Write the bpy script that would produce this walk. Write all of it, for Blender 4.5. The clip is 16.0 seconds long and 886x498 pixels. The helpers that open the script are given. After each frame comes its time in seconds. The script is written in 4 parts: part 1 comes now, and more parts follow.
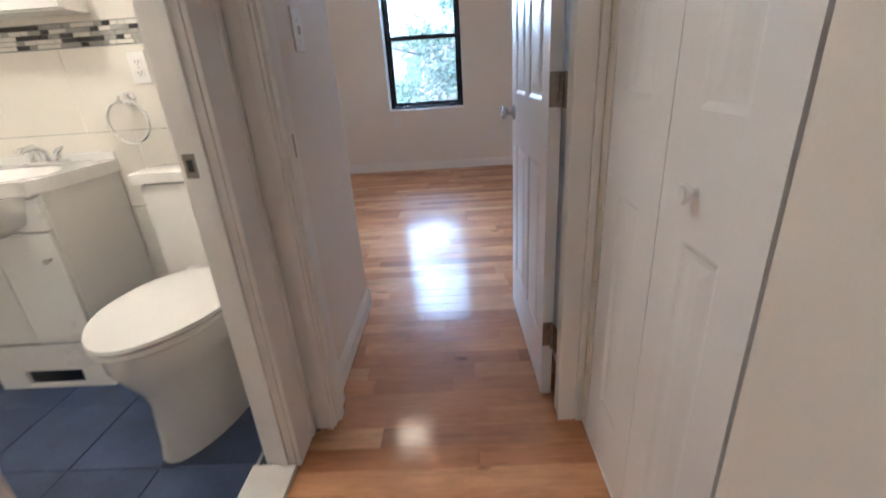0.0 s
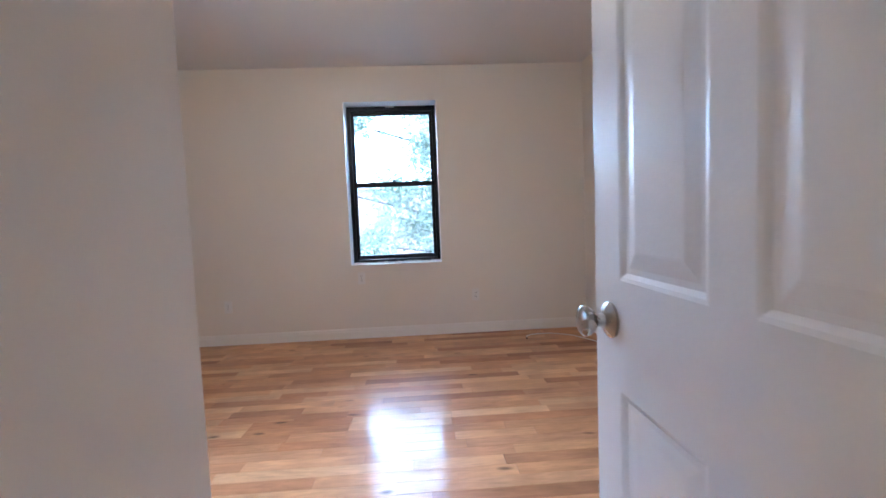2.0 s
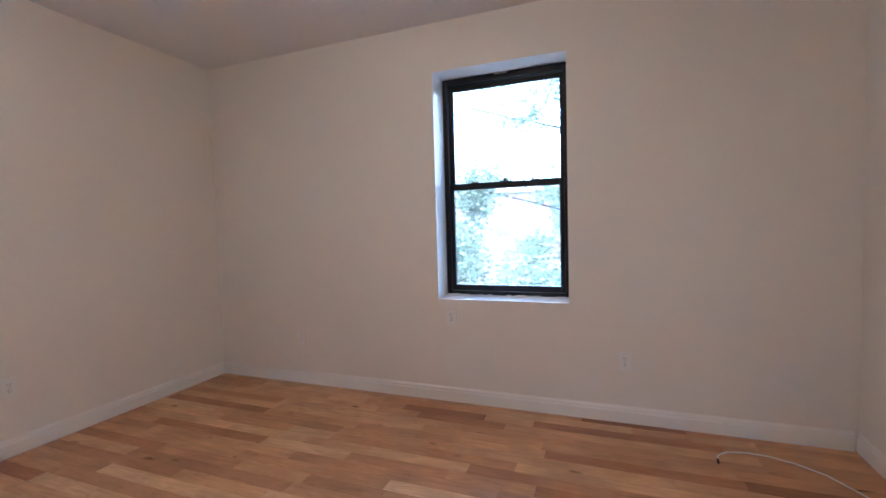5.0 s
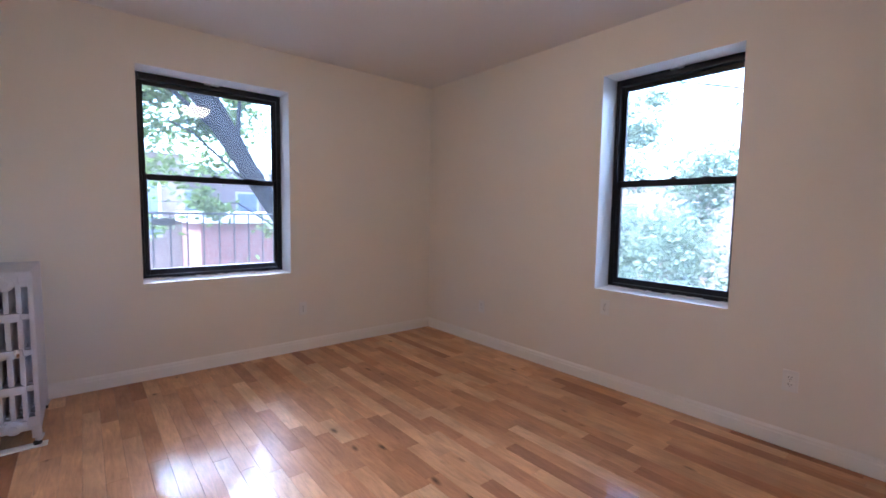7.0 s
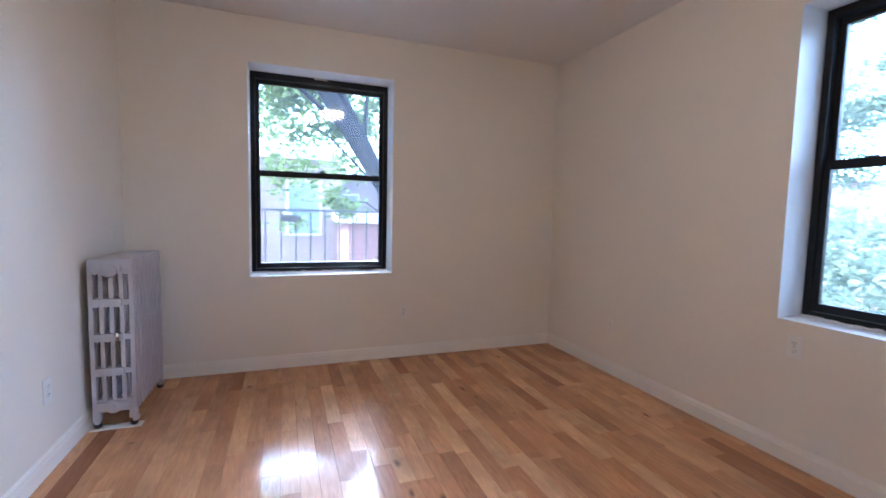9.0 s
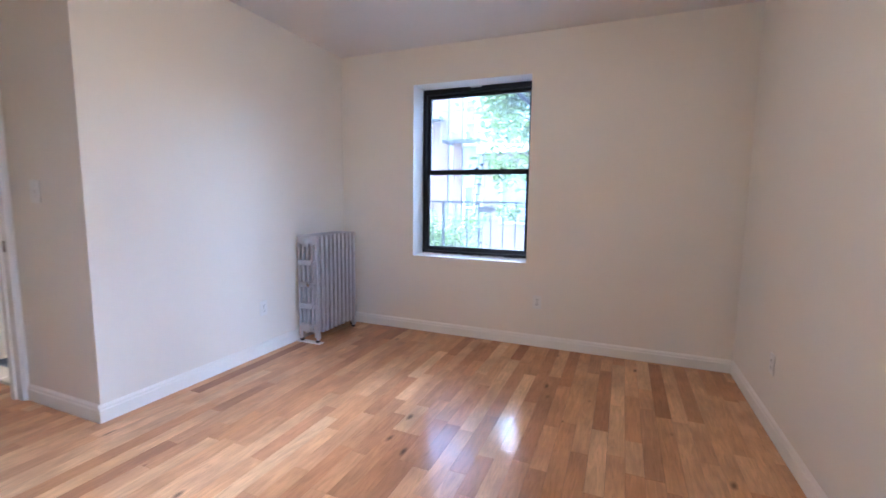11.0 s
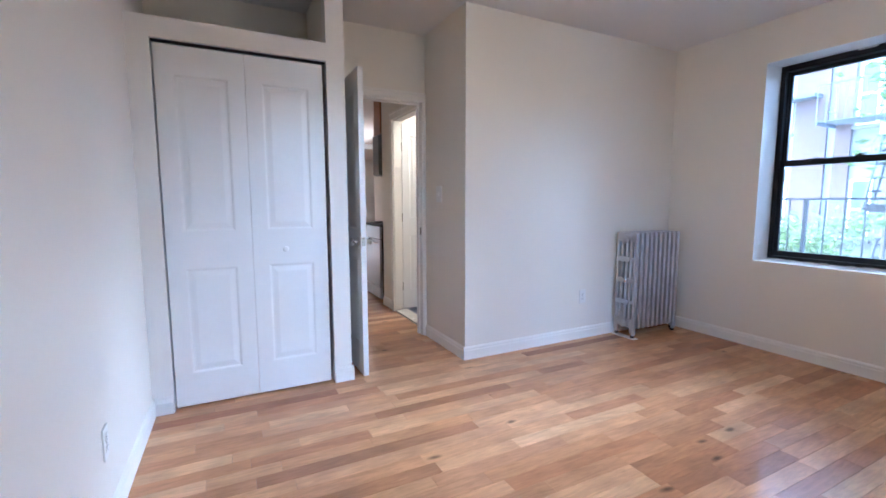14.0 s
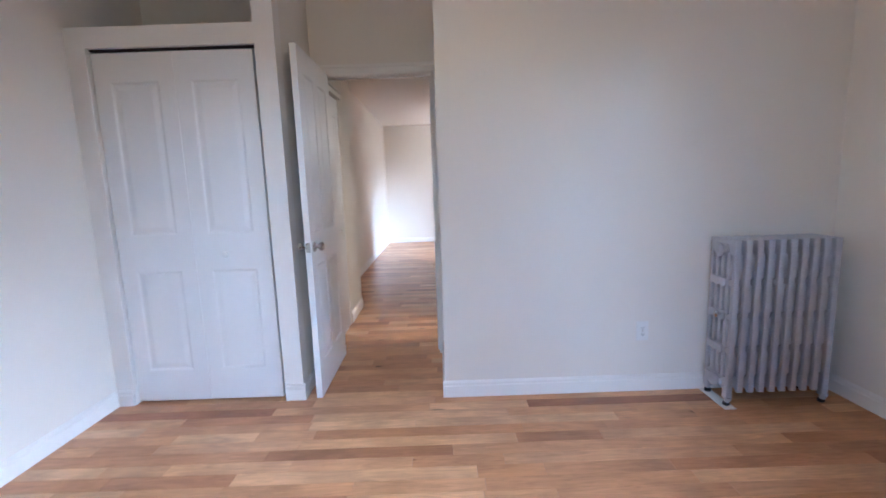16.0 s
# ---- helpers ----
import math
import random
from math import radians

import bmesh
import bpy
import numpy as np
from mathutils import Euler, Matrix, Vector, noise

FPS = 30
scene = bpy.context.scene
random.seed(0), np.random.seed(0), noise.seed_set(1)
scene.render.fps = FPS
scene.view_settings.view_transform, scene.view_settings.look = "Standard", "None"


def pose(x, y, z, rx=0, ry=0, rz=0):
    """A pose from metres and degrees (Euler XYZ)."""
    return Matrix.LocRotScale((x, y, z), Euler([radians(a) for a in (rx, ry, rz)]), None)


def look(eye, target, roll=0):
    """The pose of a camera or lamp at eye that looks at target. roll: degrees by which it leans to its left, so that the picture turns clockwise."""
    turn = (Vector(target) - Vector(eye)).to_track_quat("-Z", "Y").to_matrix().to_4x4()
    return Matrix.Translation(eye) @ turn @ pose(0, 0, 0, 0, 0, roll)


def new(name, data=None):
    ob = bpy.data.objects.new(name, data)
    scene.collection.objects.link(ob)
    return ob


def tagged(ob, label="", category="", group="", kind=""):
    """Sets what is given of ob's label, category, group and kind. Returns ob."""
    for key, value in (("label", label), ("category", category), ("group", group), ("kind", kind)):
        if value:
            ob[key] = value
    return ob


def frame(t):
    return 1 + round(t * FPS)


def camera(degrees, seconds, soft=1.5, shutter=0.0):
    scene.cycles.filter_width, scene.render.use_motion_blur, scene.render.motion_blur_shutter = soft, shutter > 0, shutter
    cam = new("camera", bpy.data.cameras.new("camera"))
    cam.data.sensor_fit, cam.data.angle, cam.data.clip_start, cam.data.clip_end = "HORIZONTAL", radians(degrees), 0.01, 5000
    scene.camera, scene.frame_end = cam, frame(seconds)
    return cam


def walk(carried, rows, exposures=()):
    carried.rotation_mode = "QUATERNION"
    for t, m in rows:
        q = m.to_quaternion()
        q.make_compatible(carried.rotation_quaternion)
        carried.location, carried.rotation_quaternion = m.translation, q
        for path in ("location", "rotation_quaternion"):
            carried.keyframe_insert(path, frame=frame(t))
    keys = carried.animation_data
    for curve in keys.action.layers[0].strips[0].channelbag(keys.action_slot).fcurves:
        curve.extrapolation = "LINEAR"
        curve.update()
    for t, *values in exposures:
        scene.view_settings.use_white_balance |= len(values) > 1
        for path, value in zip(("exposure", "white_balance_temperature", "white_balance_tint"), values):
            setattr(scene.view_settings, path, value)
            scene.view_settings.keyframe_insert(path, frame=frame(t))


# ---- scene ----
cam = camera(91.3, 16.0, soft=1.6, shutter=0.3)
PATH = [
    (0, (0.484, -1.966, 1.099), (0.408, -0.115, 0.345), -3.9),
    (0.5, (0.473, -1.772, 1.102), (0.538, 0.176, 0.653), -3.4),
    (1, (0.436, -1.475, 1.108), (0.532, 0.511, 0.897), -2.8),
    (1.5, (0.416, -1.132, 1.098), (0.518, 0.86, 0.954), -2.6),
    (2, (0.414, -0.811, 1.114), (0.521, 1.181, 0.98), -2.3),
    (2.5, (0.41, -0.525, 1.142), (0.506, 1.468, 1.012), -2.2),
    (3, (0.462, -0.252, 1.172), (0.53, 1.743, 1.041), -2.1),
    (3.2, (0.515, -0.165, 1.177), (0.542, 1.833, 1.05), -2.2),
    (5.3, (1.025, 0.63, 1.221), (0.138, 2.419, 1.116), -1.0),
    (5.5, (1.168, 0.596, 1.232), (0.16, 2.319, 1.115), -0.6),
    (6, (1.385, 0.51, 1.229), (0.115, 2.049, 1.109), 0.3),
    (6.5, (1.493, 0.476, 1.255), (0.063, 1.866, 1.109), 0.8),
    (7, (1.485, 0.451, 1.247), (-0.048, 1.726, 1.085), 0.9),
    (7.5, (1.477, 0.511, 1.244), (-0.11, 1.717, 1.075), 0.8),
    (8, (1.421, 0.653, 1.228), (-0.22, 1.783, 1.059), 0.6),
    (8.5, (1.28, 0.9, 1.228), (-0.484, 1.823, 1.039), 0.2),
    (8.7, (1.205, 0.918, 1.197), (-0.602, 1.759, 1.022), 0.7),
    (10.8, (1.326, 2.461, 1.213), (-0.559, 1.825, 1.003), 0.6),
    (11, (1.365, 2.57, 1.234), (-0.471, 1.811, 1.008), 0.7),
    (11.5, (1.467, 2.807, 1.22), (-0.213, 1.745, 0.998), 0.6),
    (12, (1.554, 2.806, 1.241), (0.037, 1.525, 0.998), 0.6),
    (12.5, (1.586, 2.83, 1.261), (0.282, 1.339, 0.986), 0.4),
    (13, (1.625, 2.805, 1.236), (0.526, 1.161, 0.938), 0.4),
    (13.5, (1.64, 2.781, 1.232), (0.687, 1.049, 0.929), 0.2),
    (14, (1.575, 2.756, 1.189), (0.679, 0.981, 0.973), -0.1),
    (14.5, (1.328, 2.71, 1.23), (0.518, 0.889, 1.064), -0.4),
    (15, (0.932, 2.617, 1.262), (0.286, 0.732, 1.098), -0.8),
    (15.5, (0.5, 2.498, 1.287), (0.045, 0.561, 1.087), -1.0),
    (16, (0.0, 2.447, 1.261), (-0.01, 0.469, 0.968), -1.9),
]
walk(cam, [(t, look(eye, target, roll)) for t, eye, target, roll in PATH],
     exposures=[(0.0, 5.02, 4950, 10), (1.2, 5.12, 5300, 14), (2.0, 5.33, 4950, 11), (3.0, 5.62, 4250, 0), (5.3, 5.22, 5100, 15), (7.2, 5.06, 5150, 18), (8.7, 5.17, 5050, 13),
                (11.0, 5.58, 4900, 12), (12.5, 5.45, 4850, 11), (14.0, 5.42, 4700, 9), (15.5, 5.3, 5050, 12), (16.0, 5.22, 4800, 10)])

# ---- world and sun ----
SUN_AZ, SUN_EL = 174.0, 58.0
world = bpy.data.worlds.new("sky")
scene.world = world
world.use_nodes = True
wn = world.node_tree
sky = wn.nodes.new("ShaderNodeTexSky")
sky.sky_type = "NISHITA"
sky.sun_disc = False
sky.sun_elevation, sky.sun_rotation = radians(SUN_EL), radians(SUN_AZ)
sky.air_density, sky.dust_density = 1.0, 3.0
wn.nodes["Background"].inputs["Strength"].default_value = 0.1
wn.links.new(sky.outputs[0], wn.nodes["Background"].inputs["Color"])
sun = new("sun", bpy.data.lights.new("sun", "SUN"))
sun.data.energy, sun.data.angle, sun.data.color = 0.5, radians(10), (1.0, 0.95, 0.88)
sun.matrix_world = look((0, 0, 0), (-math.sin(radians(SUN_AZ)) * math.cos(radians(SUN_EL)),
                                    -math.cos(radians(SUN_AZ)) * math.cos(radians(SUN_EL)), -math.sin(radians(SUN_EL))))
# added area lamps behind the trees stand in for sky light at both windows
for name, eye, target, size, watts in (("sky_fill_north", (0.2, 14.5, 5.2), (0.15, 3.4, 1.5), (9.0, 6.0), 140),
                                       ("sky_fill_west", (-11.5, 1.8, 5.2), (-2.3, 1.3, 1.5), (4.8, 6.2), 480)):
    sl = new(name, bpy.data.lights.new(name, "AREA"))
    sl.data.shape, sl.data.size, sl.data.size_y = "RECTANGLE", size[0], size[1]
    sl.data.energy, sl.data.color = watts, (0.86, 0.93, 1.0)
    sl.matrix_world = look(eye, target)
DOME_GLOW, CHANDELIER_GLOW, BATH_GLOW = 0.95, 0.75, 3.9
WARM = (1.0, 0.74, 0.45, 1)


# ---- materials ----
def material(name):
    m = bpy.data.materials.new(name)
    m.use_nodes = True
    return m, m.node_tree, m.node_tree.nodes["Principled BSDF"]


def plain(name, color, rough=0.5, metal=0.0, vary=0.06, scale=3.0, bump=0.0, bump_scale=120.0, coat=0.0, spec=0.5):
    """A surface with two scales of tone and a fine relief."""
    m, t, b = material(name)
    pos = t.nodes.new("ShaderNodeNewGeometry")
    big, fine = t.nodes.new("ShaderNodeTexNoise"), t.nodes.new("ShaderNodeTexNoise")
    big.inputs["Scale"].default_value, fine.inputs["Scale"].default_value = scale, bump_scale
    big.inputs["Detail"].default_value = 5
    for n in (big, fine):
        t.links.new(pos.outputs["Position"], n.inputs["Vector"])
    add = t.nodes.new("ShaderNodeMath")
    add.operation = "MULTIPLY_ADD"
    t.links.new(fine.outputs["Fac"], add.inputs[0])
    add.inputs[1].default_value = 0.35
    t.links.new(big.outputs["Fac"], add.inputs[2])
    ramp = t.nodes.new("ShaderNodeMapRange")
    ramp.inputs["From Min"].default_value, ramp.inputs["From Max"].default_value = 0.4, 1.0
    ramp.inputs["To Min"].default_value, ramp.inputs["To Max"].default_value = 1 - vary, 1 + vary
    t.links.new(add.outputs[0], ramp.inputs["Value"])
    mul = t.nodes.new("ShaderNodeVectorMath")
    mul.operation = "SCALE"
    mul.inputs[0].default_value = color
    t.links.new(ramp.outputs[0], mul.inputs["Scale"])
    t.links.new(mul.outputs[0], b.inputs["Base Color"])
    rr = t.nodes.new("ShaderNodeMapRange")
    rr.inputs["To Min"].default_value, rr.inputs["To Max"].default_value = max(rough - 0.08, 0.02), min(rough + 0.08, 1)
    t.links.new(big.outputs["Fac"], rr.inputs["Value"])
    t.links.new(rr.outputs[0], b.inputs["Roughness"])
    b.inputs["Metallic"].default_value = metal
    b.inputs["Coat Weight"].default_value = coat
    b.inputs["Specular IOR Level"].default_value = spec
    if bump:
        bp = t.nodes.new("ShaderNodeBump")
        bp.inputs["Strength"].default_value, bp.inputs["Distance"].default_value = bump, 0.002
        t.links.new(fine.outputs["Fac"], bp.inputs["Height"])
        t.links.new(bp.outputs[0], b.inputs["Normal"])
    return m


def glowing(name, color, strength, base=(0.9, 0.88, 0.82)):
    m, t, b = material(name)
    b.inputs["Base Color"].default_value = (*base, 1)
    b.inputs["Roughness"].default_value = 0.25
    b.inputs["Emission Color"].default_value = color
    b.inputs["Emission Strength"].default_value = strength
    return m


def oak(name, tones):
    """Varnished oak strips: tone by piece, grain along x, knots, clear glossy coat."""
    m, t, b = material(name)
    N, L = t.nodes.new, t.links.new
    info, geo = N("ShaderNodeObjectInfo"), N("ShaderNodeNewGeometry")
    rnd = N("ShaderNodeMath")
    rnd.operation = "ADD"
    L(info.outputs["Random"], rnd.inputs[0])
    L(geo.outputs["Random Per Island"], rnd.inputs[1])
    fr = N("ShaderNodeMath")
    fr.operation = "FRACT"
    L(rnd.outputs[0], fr.inputs[0])
    ramp = N("ShaderNodeValToRGB")
    ramp.color_ramp.elements[0].color, ramp.color_ramp.elements[1].color = (*tones[0], 1), (*tones[-1], 1)
    for i, c in enumerate(tones[1:-1]):
        e = ramp.color_ramp.elements.new((i + 1) / (len(tones) - 1))
        e.color = (*c, 1)
    L(fr.outputs[0], ramp.inputs[0])
    shift = N("ShaderNodeCombineXYZ")
    big = N("ShaderNodeMath")
    big.operation = "MULTIPLY"
    big.inputs[1].default_value = 37.0
    L(fr.outputs[0], big.inputs[0])
    L(big.outputs[0], shift.inputs["X"])
    L(big.outputs[0], shift.inputs["Z"])
    add = N("ShaderNodeVectorMath")
    L(geo.outputs["Position"], add.inputs[0])
    L(shift.outputs[0], add.inputs[1])
    st = N("ShaderNodeVectorMath")
    st.operation = "MULTIPLY"
    st.inputs[1].default_value = (2.2, 17.0, 17.0)
    L(add.outputs[0], st.inputs[0])
    grain = N("ShaderNodeTexNoise")
    grain.inputs["Scale"].default_value, grain.inputs["Detail"].default_value = 1.6, 7
    grain.inputs["Distortion"].default_value = 2.0
    L(st.outputs[0], grain.inputs["Vector"])
    g1 = N("ShaderNodeMapRange")
    g1.inputs["From Min"].default_value, g1.inputs["From Max"].default_value = 0.3, 0.7
    g1.inputs["To Min"].default_value, g1.inputs["To Max"].default_value = 0.84, 1.1
    L(grain.outputs["Fac"], g1.inputs["Value"])
    cloud = N("ShaderNodeTexNoise")
    cloud.inputs["Scale"].default_value, cloud.inputs["Detail"].default_value = 3.2, 4
    L(add.outputs[0], cloud.inputs["Vector"])
    g2 = N("ShaderNodeMapRange")
    g2.inputs["From Min"].default_value, g2.inputs["From Max"].default_value = 0.3, 0.7
    g2.inputs["To Min"].default_value, g2.inputs["To Max"].default_value = 0.78, 1.16
    L(cloud.outputs["Fac"], g2.inputs["Value"])
    kst = N("ShaderNodeVectorMath")
    kst.operation = "MULTIPLY"
    kst.inputs[1].default_value = (3.2, 8.0, 5.0)
    warp = N("ShaderNodeVectorMath")
    L(add.outputs[0], warp.inputs[0])
    wsc = N("ShaderNodeVectorMath")
    wsc.operation = "SCALE"
    wsc.inputs["Scale"].default_value = 0.09
    L(cloud.outputs["Color"], wsc.inputs[0])
    L(wsc.outputs[0], warp.inputs[1])
    L(warp.outputs[0], kst.inputs[0])
    knot = N("ShaderNodeTexVoronoi")
    knot.inputs["Scale"].default_value = 1.0
    L(kst.outputs[0], knot.inputs["Vector"])
    g3 = N("ShaderNodeMapRange")
    g3.inputs["From Min"].default_value, g3.inputs["From Max"].default_value = 0.04, 0.15
    g3.inputs["To Min"].default_value, g3.inputs["To Max"].default_value = 0.3, 1.0
    sparse = N("ShaderNodeTexNoise")
    sparse.inputs["Scale"].default_value = 1.7
    L(add.outputs[0], sparse.inputs["Vector"])
    few = N("ShaderNodeMapRange")
    few.inputs["From Min"].default_value, few.inputs["From Max"].default_value = 0.45, 0.55
    few.inputs["To Min"].default_value, few.inputs["To Max"].default_value = 0.35, 0.0
    L(sparse.outputs["Fac"], few.inputs["Value"])
    kd = N("ShaderNodeMath")
    L(knot.outputs["Distance"], kd.inputs[0])
    L(few.outputs[0], kd.inputs[1])
    L(kd.outputs[0], g3.inputs["Value"])
    # dark open pores in short streaks along the strip
    pst = N("ShaderNodeVectorMath")
    pst.operation = "MULTIPLY"
    pst.inputs[1].default_value = (14.0, 150.0, 150.0)
    L(add.outputs[0], pst.inputs[0])
    pore = N("ShaderNodeTexNoise")
    pore.inputs["Scale"].default_value, pore.inputs["Detail"].default_value = 1.0, 2
    L(pst.outputs[0], pore.inputs["Vector"])
    g4 = N("ShaderNodeMapRange")
    g4.inputs["From Min"].default_value, g4.inputs["From Max"].default_value = 0.28, 0.45
    g4.inputs["To Min"].default_value, g4.inputs["To Max"].default_value = 0.88, 1.01
    L(pore.outputs["Fac"], g4.inputs["Value"])
    f1, f2, f3 = N("ShaderNodeMath"), N("ShaderNodeMath"), N("ShaderNodeMath")
    f1.operation = f2.operation = f3.operation = "MULTIPLY"
    L(g1.outputs[0], f1.inputs[0])
    L(g2.outputs[0], f1.inputs[1])
    L(f1.outputs[0], f2.inputs[0])
    L(g3.outputs[0], f2.inputs[1])
    out = N("ShaderNodeVectorMath")
    out.operation = "SCALE"
    L(ramp.outputs["Color"], out.inputs[0])
    L(f2.outputs[0], f3.inputs[0])
    L(g4.outputs[0], f3.inputs[1])
    L(f3.outputs[0], out.inputs["Scale"])
    L(out.outputs[0], b.inputs["Base Color"])
    b.inputs["Roughness"].default_value = 0.4
    b.inputs["Specular IOR Level"].default_value = 0.12
    b.inputs["Coat Weight"].default_value = 0.48
    wear = N("ShaderNodeMapRange")
    wear.inputs["To Min"].default_value, wear.inputs["To Max"].default_value = 0.05, 0.2
    L(cloud.outputs["Fac"], wear.inputs["Value"])
    L(wear.outputs[0], b.inputs["Coat Roughness"])
    bp = N("ShaderNodeBump")
    bp.inputs["Strength"].default_value, bp.inputs["Distance"].default_value = 0.12, 0.0012
    L(grain.outputs["Fac"], bp.inputs["Height"])
    L(bp.outputs[0], b.inputs["Normal"])
    return m


def brickwork(name, c1, c2, mortar, width=0.22, height=0.075):
    m, t, b = material(name)
    N, L = t.nodes.new, t.links.new
    geo = N("ShaderNodeNewGeometry")
    sep, com, sm = N("ShaderNodeSeparateXYZ"), N("ShaderNodeCombineXYZ"), N("ShaderNodeMath")
    L(geo.outputs["Position"], sep.inputs[0])
    L(sep.outputs["X"], sm.inputs[0])
    L(sep.outputs["Y"], sm.inputs[1])
    L(sm.outputs[0], com.inputs["X"])
    L(sep.outputs["Z"], com.inputs["Y"])
    br = N("ShaderNodeTexBrick")
    br.inputs["Scale"].default_value = 1.0
    br.inputs["Brick Width"].default_value, br.inputs["Row Height"].default_value = width, height
    br.inputs["Mortar Size"].default_value = 0.008
    br.inputs["Color1"].default_value, br.inputs["Color2"].default_value = (*c1, 1), (*c2, 1)
    br.inputs["Mortar"].default_value = (*mortar, 1)
    L(com.outputs[0], br.inputs["Vector"])
    no = N("ShaderNodeTexNoise")
    no.inputs["Scale"].default_value = 0.9
    L(geo.outputs["Position"], no.inputs["Vector"])
    mr = N("ShaderNodeMapRange")
    mr.inputs["To Min"].default_value, mr.inputs["To Max"].default_value = 0.75, 1.2
    L(no.outputs["Fac"], mr.inputs["Value"])
    sc = N("ShaderNodeVectorMath")
    sc.operation = "SCALE"
    L(br.outputs["Color"], sc.inputs[0])
    L(mr.outputs[0], sc.inputs["Scale"])
    L(sc.outputs[0], b.inputs["Base Color"])
    b.inputs["Roughness"].default_value = 0.9
    return m


def foliage(name, c1, c2):
    m, t, b = material(name)
    N, L = t.nodes.new, t.links.new
    geo = N("ShaderNodeNewGeometry")
    ramp = N("ShaderNodeValToRGB")
    ramp.color_ramp.elements[0].color, ramp.color_ramp.elements[1].color = (*c1, 1), (*c2, 1)
    L(geo.outputs["Random Per Island"], ramp.inputs[0])
    L(ramp.outputs[0], b.inputs["Base Color"])
    b.inputs["Roughness"].default_value = 0.6
    b.inputs["Specular IOR Level"].default_value = 0.2
    tr, mix = N("ShaderNodeBsdfTranslucent"), N("ShaderNodeMixShader")
    L(ramp.outputs[0], tr.inputs["Color"])
    mix.inputs[0].default_value = 0.5
    L(b.outputs[0], mix.inputs[1])
    L(tr.outputs[0], mix.inputs[2])
    L(mix.outputs[0], t.nodes["Material Output"].inputs["Surface"])
    return m


def pane_glass(name):
    m, t, b = material(name)
    N, L = t.nodes.new, t.links.new
    tr, gl, mix, fr = N("ShaderNodeBsdfTransparent"), N("ShaderNodeBsdfGlossy"), N("ShaderNodeMixShader"), N("ShaderNodeFresnel")
    tr.inputs["Color"].default_value = (0.93, 0.97, 0.98, 1)
    gl.inputs["Roughness"].default_value = 0.01
    fr.inputs["IOR"].default_value = 1.5
    L(fr.outputs[0], mix.inputs[0])
    L(tr.outputs[0], mix.inputs[1])
    L(gl.outputs[0], mix.inputs[2])
    # a little translucency puts a pale glare haze into the panes
    haze, veil = N("ShaderNodeBsdfTranslucent"), N("ShaderNodeMixShader")
    haze.inputs["Color"].default_value = (0.9, 0.95, 1.0, 1)
    geo, no, mr = N("ShaderNodeNewGeometry"), N("ShaderNodeTexNoise"), N("ShaderNodeMapRange")
    no.inputs["Scale"].default_value = 2.5
    mr.inputs["To Min"].default_value, mr.inputs["To Max"].default_value = 0.01, 0.022
    L(geo.outputs["Position"], no.inputs["Vector"])
    L(no.outputs["Fac"], mr.inputs["Value"])
    L(mr.outputs[0], veil.inputs[0])
    L(mix.outputs[0], veil.inputs[1])
    L(haze.outputs[0], veil.inputs[2])
    L(veil.outputs[0], t.nodes["Material Output"].inputs["Surface"])
    return m


WALL = plain("cream wall paint", (0.82, 0.765, 0.68), 0.55, vary=0.03, scale=1.2, bump=0.12, bump_scale=260)
CEIL = plain("ceiling paint", (0.78, 0.755, 0.73), 0.8, vary=0.03, scale=1.0, bump=0.1, bump_scale=200)
TRIM = plain("white trim paint", (0.86, 0.825, 0.77), 0.45, vary=0.03, scale=4, bump=0.06, bump_scale=90)
DOORW = plain("white door paint", (0.85, 0.84, 0.82), 0.35, vary=0.025, scale=5, bump=0.1, bump_scale=140)
REVEAL = plain("white reveal paint", (0.84, 0.84, 0.83), 0.45, vary=0.03, scale=6, bump=0.15, bump_scale=70)
BRONZE = plain("dark bronze aluminium", (0.010, 0.011, 0.015), 0.4, 0.0, vary=0.25, scale=9, bump=0.1, spec=0.3)
PLASTIC = plain("white plastic", (0.82, 0.80, 0.76), 0.3, vary=0.02)
SLOT = plain("dark slot", (0.03, 0.028, 0.025), 0.7)
DARK = plain("closet shade colour", (0.22, 0.2, 0.18), 0.8)
NICKEL = plain("satin nickel", (0.52, 0.49, 0.45), 0.28, 1.0, vary=0.08, scale=30)
CHROME = plain("chrome", (0.75, 0.75, 0.76), 0.08, 1.0, vary=0.03)
BRASS = plain("old brass", (0.45, 0.32, 0.12), 0.32, 1.0, vary=0.15, scale=20)
STEELPIN = plain("worn hinge steel", (0.32, 0.28, 0.23), 0.4, 0.9, vary=0.3, scale=40)
SILVER = plain("silver radiator paint", (0.53, 0.52, 0.545), 0.38, 0.35, vary=0.1, scale=14, bump=0.3, bump_scale=160)
IRON = plain("black iron", (0.03, 0.028, 0.03), 0.55, 0.4, vary=0.3, scale=20)
CERAMIC = plain("white ceramic", (0.83, 0.81, 0.77), 0.1, vary=0.015, coat=0.4)
CABINETW = plain("white laminate", (0.80, 0.78, 0.74), 0.3, vary=0.02)
MARBLE = plain("marble saddle", (0.74, 0.71, 0.66), 0.25, vary=0.08, scale=12)
SLATE = plain("blue slate tile", (0.055, 0.078, 0.15), 0.33, vary=0.35, scale=7, bump=0.25, bump_scale=60)
GROUT = plain("grey grout", (0.30, 0.31, 0.33), 0.9)
WTILE = plain("glazed wall tile", (0.80, 0.76, 0.68), 0.16, vary=0.05, scale=4)
MOS_D = plain("dark mosaic glass", (0.045, 0.04, 0.035), 0.12, vary=0.3, scale=30)
MOS_G = plain("grey mosaic glass", (0.36, 0.35, 0.32), 0.12, vary=0.2, scale=30)
